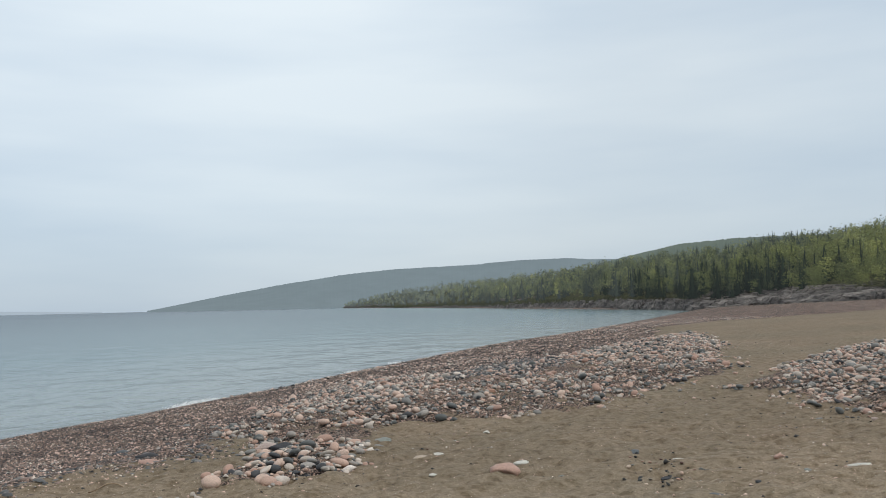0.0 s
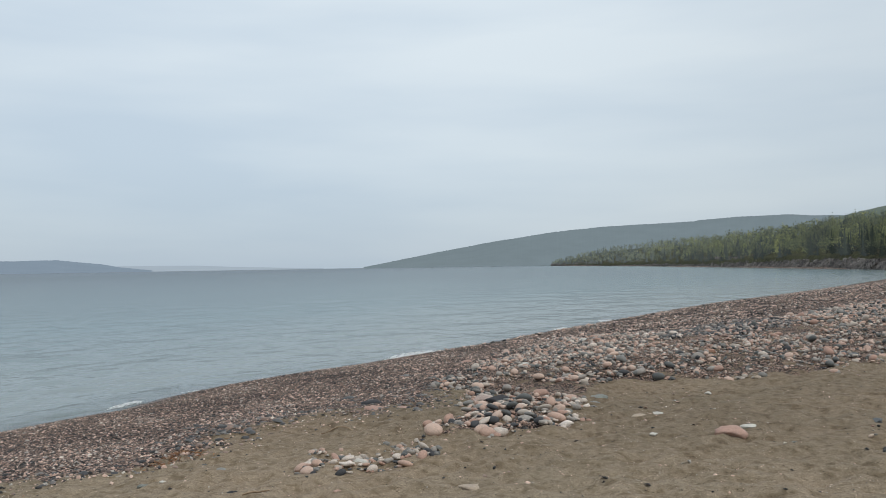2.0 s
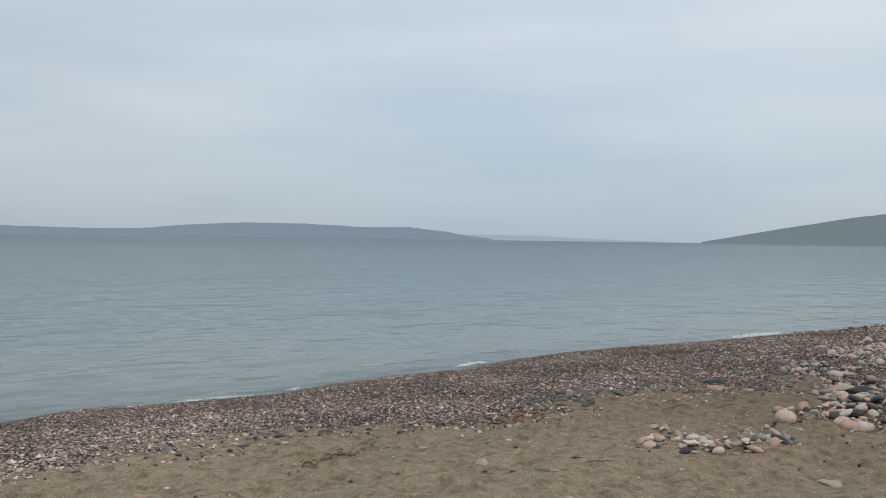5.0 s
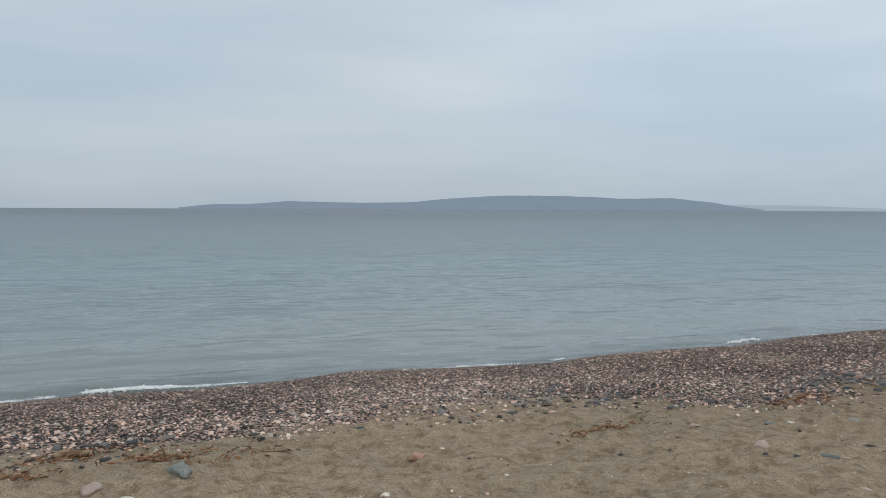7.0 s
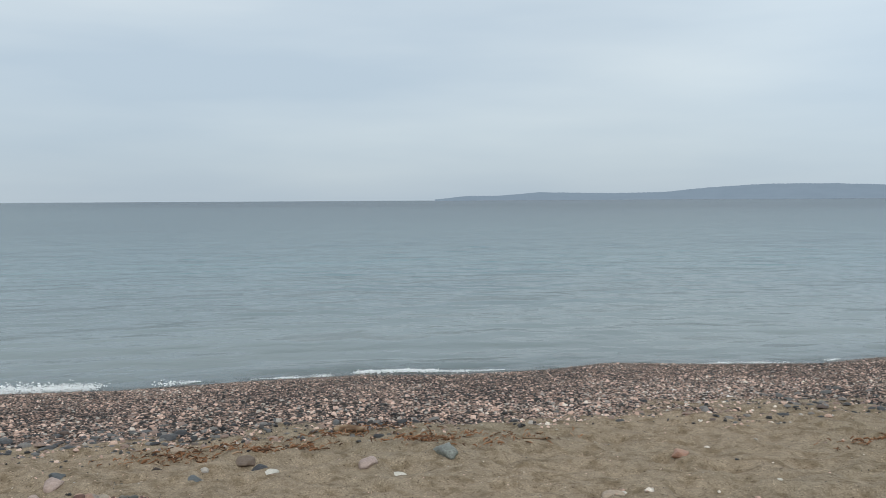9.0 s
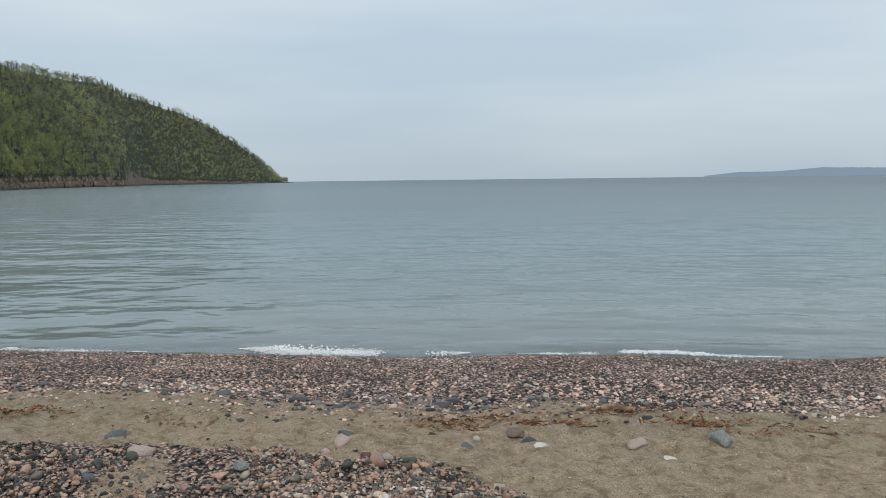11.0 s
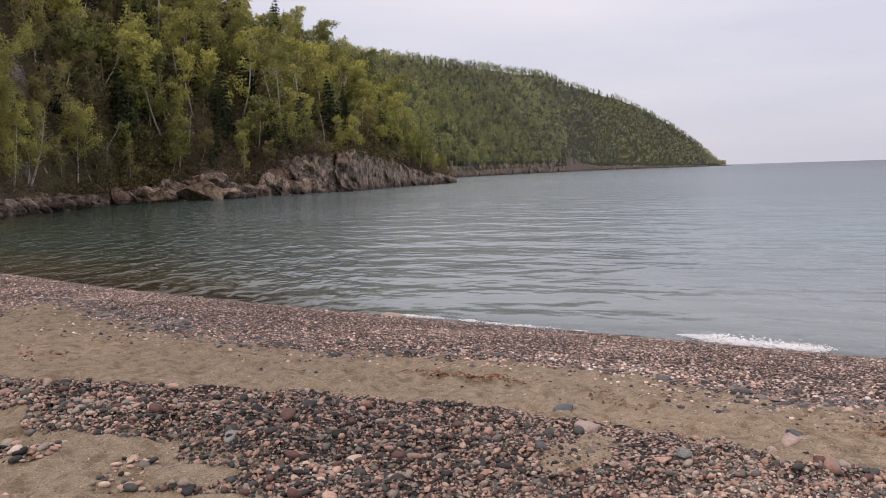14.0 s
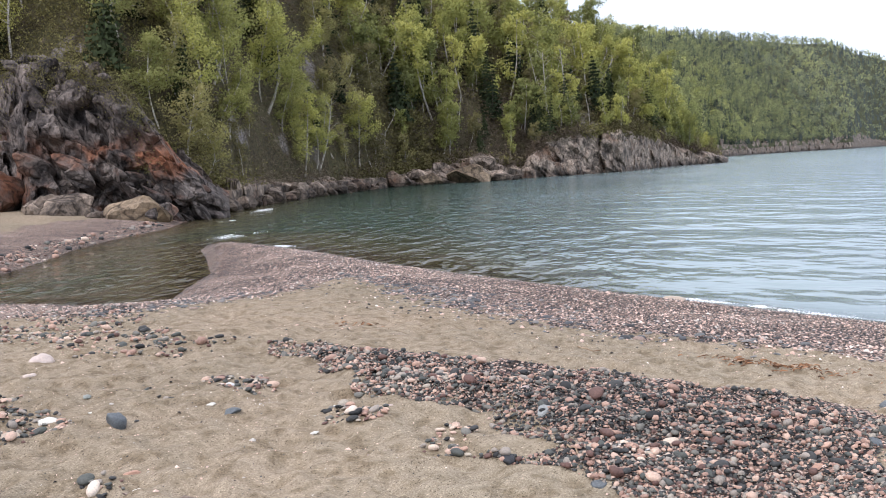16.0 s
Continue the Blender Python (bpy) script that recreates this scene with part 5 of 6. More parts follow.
# undergrowth on the cove slope: bushes of small sprays
n = 17500
ua, uu = rng.uniform(111.6, 160, n), rng.uniform(0, 1, n) ** 1.7 - 0.025
ux, uy, uz = near_slope.at(ua, uu)
seen = uz < 2.5 + np.hypot(ux, uy) * 0.235
thick = fractal(ux * 0.12, uy * 0.12, 1.0, 3) + rng.normal(0, 0.15, n)
sel = seen & (thick > -0.45) & ~((ua > 144.5) & (ua < 149) & (uu < 0.15) & (rng.uniform(0, 1, n) < 0.7))
hearts = np.stack([ux, uy, uz], 1)[sel]
brown = lattice_noise(hearts[:, 0] * 0.08, hearts[:, 1] * 0.08, 4.0) + rng.normal(0, 0.35, len(hearts)) > 0.12
for is_brown, name, words, material in ((False, "undergrowth", "low green bushes under the trees", M_BUSH), (True, "brushwood", "brown leafless brush under the trees", M_BRUSH)):
    h = hearts[brown == is_brown]
    per = 24
    wide = rng.uniform(0.5, 1.4, len(h))
    way = rng.normal(0, 1, (len(h), per, 3))
    cen = (h[:, None] + way * wide[:, None, None] * np.array([0.5, 0.5, 0.5]) + np.array([0, 0, 1]) * (0.6 * wide)[:, None, None]).reshape(-1, 3)
    v, f, nrm = leaf_sprays(cen, rng.uniform(0.26, 0.70, len(cen)) * (1.25 if is_brown else 0.85) * np.clip(np.hypot(cen[:, 0], cen[:, 1]) / 125 - 0.1, 0.45, 1.2), slim=0.13 if is_brown else 0.7, out=way.reshape(-1, 3) + np.array([0, 0, 0.6]))
    tone = np.repeat(np.clip(0.45 + 0.45 * (np.hypot(h[:, 0], h[:, 1]) < 95) + 0.5 * lattice_noise(h[:, 0] * 0.15, h[:, 1] * 0.15, 3.0) + rng.normal(0, 0.2, len(h)), 0, 1), 3 * per)
    tagged(mesh_from(name, v, f, material, normals=nrm, attributes=(("tone", tone),)), words, name, kind="stuff")


def far_woods(hill, name, words, count, az0, az1, spruce_share, sprays, tall=8.5, u_power=1.0, spire=1.2, round_=0.8, u0=0.0, u1=1.06, stand=0.012, bands=(), leafy=0.5):
    """Woods too far to count: each tree a small uneven cloud of sprays, broadleaf ones round and loose, spruces pointed.
    bands: for each reach of distance its materials, its share of the sprays and the word for its haze."""
    az, u = rng.uniform(az0, az1, count), u0 + (u1 - u0) * rng.uniform(0.0, 1.0, count) ** u_power - 0.02
    x, y, z = hill.at(az, u)
    dark = 0.55 * fractal(x * stand, y * stand, 7.0, 2) + rng.uniform(0, 1, count) < spruce_share
    tone_all = np.clip(leafy + 0.55 * fractal(x * stand * 1.6, y * stand * 1.6, 2.0, 3) + rng.normal(0, 0.22, count), 0, 1)
    away = np.hypot(x, y) * np.exp(rng.normal(0, 0.12, count))
    near_edge = 0
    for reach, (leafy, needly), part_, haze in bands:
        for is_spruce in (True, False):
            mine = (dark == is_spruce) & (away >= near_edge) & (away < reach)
            px, py, pz, tone = x[mine], y[mine], z[mine], tone_all[mine]
            n = len(px)
            if not n:
                continue
            h = tall * rng.uniform(0.55, 1.15, n) * (spire if is_spruce else round_)
            many = max(8, int(sprays * part_))
            if is_spruce:
                t, a = 1 - np.sqrt(rng.uniform(0, 0.98, (n, many))), rng.uniform(0, 6.28, (n, many))
                rad = (0.16 * h[:, None] * (1 - t) ** 0.75 + 0.02 * h[:, None]) * np.sqrt(rng.uniform(0.1, 1, (n, many))) * (1 + 0.3 * np.sin(3 * a + 9 * px[:, None]))
                cen = np.stack([px[:, None] + np.cos(a) * rad, py[:, None] + np.sin(a) * rad, pz[:, None] + h[:, None] * (0.05 + 0.95 * t) - 0.25 * rad], 2)
                size = 0.17 * h[:, None] * (1.1 - 0.75 * t) * (24 / many) ** 0.45
                out = np.stack([np.cos(a), np.sin(a), 0.5 + 0 * a], 2)
            else:
                # four lobes make a crown
                lobe_a, lobe_z = rng.uniform(0, 6.28, (n, 4)), rng.uniform(0.38, 0.86, (n, 4))
                lobe = np.stack([np.cos(lobe_a) * 0.15, np.sin(lobe_a) * 0.15, lobe_z], 2) * h[:, None, None]
                pick = rng.integers(0, 4, (n, many))
                way = rng.normal(0, 1, (n, many, 3))
                local = np.take_along_axis(lobe, pick[..., None].repeat(3, 2), 1) + way * np.array([0.085, 0.085, 0.095]) * h[:, None, None]
                cen = local + np.stack([px, py, pz], 1)[:, None]
                size = 0.17 * h[:, None] * rng.uniform(0.6, 1.2, (n, many)) * (22 / many) ** 0.47
                out = local - np.array([0, 0, 0.52]) * h[:, None, None] + 0.05 * way * h[:, None, None] + np.array([0, 0, 0.1]) * h[:, None, None]
            v, f, nrm = leaf_sprays(cen.reshape(-1, 3), size.ravel() * np.ones(n * many), droop=0.8 if is_spruce else 0.0, slim=0.8, out=out.reshape(-1, 3), rough=0.22)
            shade = np.repeat(tone, 3 * many)
            if is_spruce:  # the solid heart of each spire
                ring = np.array([(1, 0), (-0.5, 0.87), (-0.5, -0.87)], float)
                low = np.concatenate([np.stack([px, py], 1)[:, None] + ring[None] * (0.085 * h)[:, None, None], np.repeat((pz + 0.06 * h)[:, None, None], 3, 1)], 2)
                top = np.stack([px, py, pz + 0.93 * h], 1)[:, None]
                heart = np.concatenate([low, top], 1).reshape(-1, 3)
                side = np.concatenate([np.concatenate([ring, np.full((3, 1), 0.4)], 1) / 1.08, [[0, 0, 1.0]]])
                nrm = np.concatenate([nrm, np.tile(side, (n, 1))])
                v, f = joined([(v, f), (heart, (np.array([(0, 1, 3), (1, 2, 3), (2, 0, 3)])[None] + (4 * np.arange(n))[:, None, None]).reshape(-1, 3))])
                shade = np.concatenate([shade, np.repeat(tone, 4)])
            mesh = mesh_from(name + ("_spruces" if is_spruce else "_broadleaf_trees"), v, f, needly if is_spruce else leafy, normals=nrm, attributes=(("tone", shade),))
            tagged(mesh, words + (" with dark pointed spruces" if is_spruce else " in fresh green leaf") + haze, "woods", kind="stuff")
        near_edge = reach


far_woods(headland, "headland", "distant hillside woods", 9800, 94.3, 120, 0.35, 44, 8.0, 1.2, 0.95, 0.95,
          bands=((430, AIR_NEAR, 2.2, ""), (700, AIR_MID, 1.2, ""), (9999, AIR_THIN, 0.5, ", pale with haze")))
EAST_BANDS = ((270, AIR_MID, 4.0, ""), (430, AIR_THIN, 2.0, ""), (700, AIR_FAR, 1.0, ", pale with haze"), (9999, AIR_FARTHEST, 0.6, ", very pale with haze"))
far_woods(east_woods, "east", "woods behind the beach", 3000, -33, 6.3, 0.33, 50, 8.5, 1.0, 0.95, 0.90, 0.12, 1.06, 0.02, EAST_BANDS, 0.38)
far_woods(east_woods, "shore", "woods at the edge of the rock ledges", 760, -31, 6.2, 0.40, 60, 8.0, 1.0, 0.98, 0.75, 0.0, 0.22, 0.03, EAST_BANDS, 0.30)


# bushes that hold on to the cliff's ledges
n = 520
ca, cz = rng.uniform(146.6, 158, n), rng.uniform(0.3, 1.03, n) ** 0.5
ctop = np.interp(ca, *np.array(CLIFF_TOP).T)
cr = np.interp(ca, [145, 148.6, 151.4, 153.6, 155.3, 160], [51, 50.5, 53, 55, 60, 66]) + 0.42 * cz * ctop
ledge_hearts = np.stack([-np.sin(np.radians(ca)) * cr, np.cos(np.radians(ca)) * cr, cz * ctop], 1)[fractal(ca * 0.9, cz * 4, 1.0, 2) > -0.05]
way = rng.normal(0, 1, (len(ledge_hearts), 100, 3))
cen = (ledge_hearts[:, None] + way * rng.uniform(0.22, 0.6, (len(ledge_hearts), 1, 1))).reshape(-1, 3)
v, f, nrm = leaf_sprays(cen, rng.uniform(0.05, 0.13, len(cen)), out=way.reshape(-1, 3) + np.array([0, 0, 0.6]))
tagged(mesh_from("cliff_bushes", v, f, M_BUSH, normals=nrm, attributes=(("tone", np.repeat(rng.uniform(0.3, 1, len(ledge_hearts)), 300)),)), "small dull-green bushes on the cliff's ledges", "bushes", kind="stuff")


# ---------------------------------------------------------------- pebbles, cobbles and stones
def lay(x, y, sink=0.0):
    return np.stack([x, y, height(x, y) - sink], 1)


def scatter_box(n, x0, x1, y0, y1):
    return rng.uniform(x0, x1, n), rng.uniform(y0, y1, n)


# the shingle belt along the water, thinning with distance
bx_, by_ = scatter_box(980000, -21, 3, -30, 32)
bs = inland(bx_, by_)
share = belt_share(bx_, by_, bs)
far = np.hypot(bx_, by_)
keep = (bs > -0.35) & (rng.uniform(0, 1, len(bs)) < share * np.clip(1.3 - far / 25, 0.05, 1) * 0.54) & (by_ > -28 + (bx_ + 20) * 0.0)
keep &= ~((bs < 6) & (bx_ < -6) & (by_ < -15) & (bx_ > -14) & (rng.uniform(0, 1, len(bs)) < 0.4))
px_, py_, ps_ = bx_[keep], by_[keep], bs[keep]
size = np.exp(rng.normal(math.log(0.0142), 0.33, len(px_))) * (0.80 + 0.09 * np.clip(ps_, 0, 5)) * (1 + np.clip((np.hypot(px_, py_) - 16) / 30, 0, 0.8))
size = np.clip(size, 0.006, 0.042)
close_by = np.hypot(px_, py_) < 9.6
washed = ps_ < 0.95 + 0.45 * lattice_noise(px_ * 0.8, py_ * 0.8) + rng.normal(0, 0.12, len(px_))
for mine, template, material, words in ((close_by & ~washed, MESA10, M_BELT, "pink, grey and dark pebbles"), (~close_by & ~washed, CAP6, M_BELT, "pink, grey and dark pebbles"), (washed, CAP6, M_BELT_WET, "dark wet pebbles")):
    v, f, nrm = caps(lay(px_[mine], py_[mine], 0.002), size[mine], template, flat=(0.45, 0.85), lumpy=0.14, tilt=0.16)
    tagged(mesh_from("shore_pebbles", v, f, material, normals=nrm), words + " along the waterline", "pebbles", kind="stuff")


# the belt's far end
dx_, dy_ = scatter_box(90000, -6, 24, 24, 84)
ds = inland(dx_, dy_)
keep = (ds > 0) & (rng.uniform(0, 1, len(ds)) < belt_share(dx_, dy_, ds) * 0.75)
dx_, dy_ = dx_[keep][:17000], dy_[keep][:17000]
v, f, nrm = caps(lay(dx_, dy_, 0.002), np.clip(np.exp(rng.normal(math.log(0.04), 0.35, len(dx_))), 0.02, 0.1), flat=(0.35, 0.7), lumpy=0.14)
tagged(mesh_from("shore_pebbles", v, f, M_BELT, normals=nrm), "pebbles of the far end of the beach", "pebbles", kind="stuff")

# larger flat grey stones along the inner edge of the belt
ex_, ey_ = scatter_box(60000, -12, 1, -14, 22)
es = inland(ex_, ey_)
lip = WATER_FOOT + np.clip((ey_ - 10) * 0.35, 0, 12) * np.clip(1 - (ex_ - 4) / 14, 0, 1) + 0.9 * lattice_noise(ex_ * 0.35, ey_ * 0.35) + 0.4 * lattice_noise(ex_ * 1.3, ey_ * 1.3)
ok = (rng.uniform(0, 1, len(es)) < np.exp(-((lip - 0.75 - es) / 0.55) ** 2) * np.clip(0.5 + 1.1 * fractal(ex_ * 0.5, ey_ * 0.5, 8.0, 2), 0.08, 1)) & (es > 2)
ex_, ey_ = ex_[ok][:5200], ey_[ok][:5200]
v, f = stone_arrays(DOME15, lay(ex_, ey_, 0.002), np.clip(np.exp(rng.normal(math.log(0.030), 0.38, len(ex_))), 0.015, 0.075), flat=(0.22, 0.42), lumpy=0.14, tilt=0.12)
tagged(mesh_from("flat_stones", v, f, M_EDGE), "flat dark grey stones along the shingle's inner edge", "stones", kind="stuff")


def heap(name, label, group, poly, count, small, material, one_material, nearest, singles, jag=0.25, fine=0, shares=(0.02, 0.08, 0.30), bare=None):
    """A heap of cobbles: the nearest as pieces of their own, the rest joined."""
    root = tagged(new(name), label, "cobbles", group)
    lo, hi = poly.min(0) - 0.4, poly.max(0) + 0.4
    x, y = scatter_box(count * 4, lo[0], hi[0], lo[1], hi[1])
    jx, jy = x + jag * lattice_noise(x * 2.2, y * 2.2, 1.0), y + jag * lattice_noise(x * 2.2, y * 2.2, 9.0)
    ok = inside(poly, jx, jy) & (fractal(x * 0.9, y * 0.9, 5.0, 2) > -0.42)
    if bare:  # a sandy gap with little gravel
        ok &= (np.hypot((x - bare[0]) / bare[2], (y - bare[1]) / bare[3]) > 1 + 0.4 * lattice_noise(x * 6, y * 6)) | (rng.uniform(0, 1, len(x)) < 0.12)
    x, y = x[ok][:count], y[ok][:count]
    length = small(len(x), x, y)
    pos = lay(x, y)
    pos[:, 2] += rng.uniform(0, 0.5, len(x)) * length * 0.5
    order = np.argsort(np.hypot(x - nearest[0], y - nearest[1]) - 5 * length)
    for i in order[:singles]:
        sv, sf = stone_arrays(BALL80, np.zeros((1, 3)), length[i:i + 1], flat=(0.3, 0.58), lumpy=0.22)
        ob = under(mesh_from("cobble", sv, sf, one_material), root)
        ob.location = pos[i]
    rest = order[singles:]
    rank = rest[np.argsort(-length[rest])]
    cut1, cut2, cut3 = (int(len(rank) * q) for q in shares)
    pieces = [stone_arrays(BALL80, pos[rank[:cut1]], length[rank[:cut1]], lumpy=0.16), stone_arrays(BALL20, pos[rank[cut1:cut2]], length[rank[cut1:cut2]], lumpy=0.2),
              stone_arrays(DOME15, pos[rank[cut2:cut3]], length[rank[cut2:cut3]], lumpy=0.14)]
    v, f, nrm = caps(pos[rank[cut3:]], length[rank[cut3:]], flat=(0.6, 0.95), lumpy=0.14, tilt=0.15)
    tagged(under(mesh_from("small_cobbles", v, f, material, normals=nrm), root), "small cobbles between the larger ones", kind="stuff")
    if fine:
        fx, fy = scatter_box(fine * 3, lo[0], hi[0], lo[1], hi[1])
        ok = inside(poly, fx + jag * lattice_noise(fx * 2.2, fy * 2.2, 1.0), fy + jag * lattice_noise(fx * 2.2, fy * 2.2, 9.0))
        fx, fy = fx[ok][:fine], fy[ok][:fine]
        v, f, nrm = caps(lay(fx, fy, 0.003), np.exp(rng.normal(math.log(0.012), 0.4, len(fx))), flat=(0.5, 0.85), lumpy=0.25)
        tagged(under(mesh_from("fine_gravel", v, f, material, normals=nrm), root), "fine gravel between the cobbles", kind="stuff")
    pieces = [joined([q]) for q in pieces]
    tagged(under(mesh_from("loose_cobbles", *joined(pieces), material), root), label, kind="stuff")
    return root


def field_sizes(n, x, y):
    return np.clip(np.exp(rng.normal(math.log(0.0082), 0.50, n)) * (1.0 + 0.5 * np.clip(-(y + 1.5) / 4, 0, 1) * np.clip((x + 6.2) / 1.5, 0, 1)), 0.0045, 0.06)


def bank_sizes(n, x, y):
    return np.clip(np.exp(rng.normal(math.log(0.027), 0.50, n)) * (1 + 0.45 * np.clip((16 - y) / 4, 0, 1) * np.clip((2 - x) / 3, 0, 1)), 0.012, 0.11)


heap("cobble_field", "heap of small rounded pink, grey and black cobbles on sand", "stone heaps", COBBLE_FIELD, 41000, field_sizes, M_FIELD, M_FIELD_ONE, (-4.6, -2.6), 290, fine=4000, shares=(0.005, 0.025, 0.13), bare=(-5.42, -1.32, 0.52, 0.19))
heap("cobble_bank", "bank of rounded pale pink and grey cobbles on sand", "stone heaps", COBBLE_BANK, 16000, bank_sizes, M_BANK, M_BANK_ONE, (-2.0, 11.0), 290, jag=0.6, fine=5000)
heap("gravel_patch", "patch of dark blue-grey gravel on the cobble bank", "stone heaps", np.array([(-0.2, 20.3), (1.5, 19.8), (3.0, 21.8), (3.6, 25.0), (2.2, 26.5), (0.4, 24.0)]), 2600,
     lambda n, x, y: np.clip(np.exp(rng.normal(math.log(0.034), 0.35, n)), 0.015, 0.08), M_EDGE, M_EDGE, (1.0, 20.0), 60, jag=0.5)
heap("upper_cobble_bank", "bank of pale cobbles higher up the beach", "stone heaps", UPPER_BANK, 7000, bank_sizes, M_BANK, M_BANK_ONE, (6.0, 12.5), 160, jag=0.6, fine=1500)
heap("cobble_strip", "thin strip of cobbles trailing over the sand", "stone heaps", np.array([(-3.3, 7.4), (-3.6, 8.7), (-3.0, 8.9), (-2.5, 9.5), (-2.3, 8.5), (-2.7, 7.6)]), 230,
     lambda n, x, y: np.clip(np.exp(rng.normal(math.log(0.030), 0.45, n)), 0.014, 0.075), M_BANK, M_BANK_ONE, (-3, 8), 120, jag=0.2)
for corners, count in (([(-4.57, -6.35), (-4.9, -6.1), (-4.63, -5.65), (-4.25, -5.75)], 300), ([(-4.4, -5.1), (-4.6, -4.77), (-4.27, -4.45), (-4.1, -4.74)], 260),
                       ([(-4.51, -4.1), (-4.7, -3.75), (-4.23, -3.35), (-4.15, -3.61)], 260), ([(-3.0, -7.3), (-3.35, -6.9), (-2.95, -5.9), (-2.4, -6.0)], 430), ([(-4.02, -6.5), (-4.1, -6.45), (-4.14, -6.05), (-4.05, -6.05)], 70), ([(-3.85, -5.2), (-3.9, -5.22), (-3.98, -5.05), (-3.92, -5.03)], 40),
                       ([(-2.48, -4.95), (-2.62, -4.9), (-2.66, -4.6), (-2.5, -4.6)], 80), ([(-4.12, -5.9), (-4.25, -5.85), (-4.25, -5.7), (-4.12, -5.7)], 30), ([(1.68, 8.9), (2.1, 10.8), (2.8, 10.8), (2.65, 9.4), (2.19, 8.9)], 60)):
    heap("cobble_patch", "small patch of mixed cobbles on sand", "stone heaps", np.array(corners), count, lambda n, x, y: np.clip(np.exp(rng.normal(math.log(0.019), 0.42, n)), 0.009, 0.05), M_FIELD, M_FIELD_ONE, corners[0], 100, jag=0.18)

# pebbles strewn over the sand
sx, sy = scatter_box(76000, -9, 12, -16, 30)
ss, sd = inland(sx, sy), np.hypot(sx, sy)
lumps = fractal(sx * 0.7, sy * 0.7, 3.0, 3)
ok = (ss > 2) & (sd > 2.5) & (rng.uniform(0, 1, len(sx)) < np.clip(0.15 + 0.6 * lumps, 0.05, 0.9))
sx, sy = sx[ok], sy[ok]
v, f, nrm = caps(lay(sx, sy, 0.002), np.clip(np.exp(rng.normal(math.log(0.011), 0.55, len(sx))), 0.004, 0.04))
tagged(mesh_from("strewn_pebbles", v, f, M_BELT, normals=nrm), "small pebbles strewn over the sand", "pebbles", kind="stuff")
# coarse grit on the sand near the path
CAP3 = (np.array([(1, 0, -0.4), (-0.5, 0.87, -0.4), (-0.5, -0.87, -0.4), (0.05, 0, 0.7)]), np.array([(0, 1, 3), (1, 2, 3), (2, 0, 3)]))
hx, hy = scatter_box(150000, -8.5, 5.5, -11, 14)
hr, hz = np.hypot(hx, hy), np.degrees(np.arctan2(-hx, hy))
ok = (hr > 3.6) & (hr < 13.5) & (hz > -32) & (hz < 158) & (rng.uniform(0, 1, len(hx)) < np.clip(0.36 + 0.75 * fractal(hx * 0.9, hy * 0.9, 6.0, 3), 0.06, 1))
hx, hy = hx[ok], hy[ok]
ok = inland(hx, hy) > 3.5
hx, hy = hx[ok][:46000], hy[ok][:46000]
v, f = stone_arrays(CAP3, lay(hx, hy, 0.0015), np.clip(np.exp(rng.normal(math.log(0.0052), 0.38, len(hx))), 0.0025, 0.012), flat=(0.5, 0.8), lumpy=0.0)
tagged(mesh_from("grit", v, f, M_BELT), "coarse grey and pink grit on the sand", "grit", kind="stuff")
# stones in the strewn band beside the creek
cx, cy = scatter_box(10000, -9.5, -2.5, -16, -7)
band = np.array([(-6.1, -13.7), (-8.5, -14.8), (-7.6, -12), (-6.6, -9.7), (-6.1, -7.6), (-5.1, -7.4), (-4.4, -8.2), (-3.6, -8.6), (-3.0, -12)])
ok = inside(band, cx + 0.4 * lattice_noise(cx * 2, cy * 2), cy) & (fractal(cx * 0.8, cy * 0.8, 2.0, 3) > -0.02)
cx, cy = cx[ok], cy[ok]
v, f = stone_arrays(BALL20, lay(cx, cy), np.clip(np.exp(rng.normal(math.log(0.021), 0.5, len(cx))), 0.01, 0.09))
tagged(mesh_from("creek_side_cobbles", v, f, M_FIELD), "mixed cobbles beside the creek", "cobbles", kind="stuff")
fx, fy = scatter_box(3000, -26, -8, -40, -22)
fs = inland(fx, fy)
ok = (fs > 0.0) & (fs < 1.3) & (fy < 0.9 * fx - 13)
fx, fy = fx[ok], fy[ok]
v, f = stone_arrays(BALL20, lay(fx, fy), np.clip(np.exp(rng.normal(math.log(0.06), 0.5, len(fx))), 0.02, 0.2))
tagged(mesh_from("far_bank_cobbles", v, f, M_FIELD), "cobbles along the creek's far bank", "cobbles", kind="stuff")

# stones that stand out one by one: x, y, width, kind
NORTH_STONES = [(0.64, 9.83, 0.29, "pink"), (-0.14, 11.43, 0.21, "white"), (-0.30, 11.19, 0.20, "beige"), (0.89, 10.42, 0.18, "white"), (1.24, 9.75, 0.11, "green"), (2.71, 10.45, 0.17, "white"),
                (2.30, 10.95, 0.16, "blue"), (2.32, 9.39, 0.16, "black"), (3.07, 8.82, 0.13, "black"), (3.70, 9.95, 0.15, "pink"), (3.30, 9.45, 0.08, "beige"), (3.64, 9.06, 0.09, "green"),
                (4.24, 9.19, 0.22, "white"), (2.49, 8.29, 0.19, "blue"), (1.41, 14.56, 0.17, "beige"), (5.31, 12.71, 0.12, "grey"), (5.86, 12.23, 0.11, "rose"), (-0.99, 13.35, 0.19, "orange"), (-0.91, 12.77, 0.26, "green")]
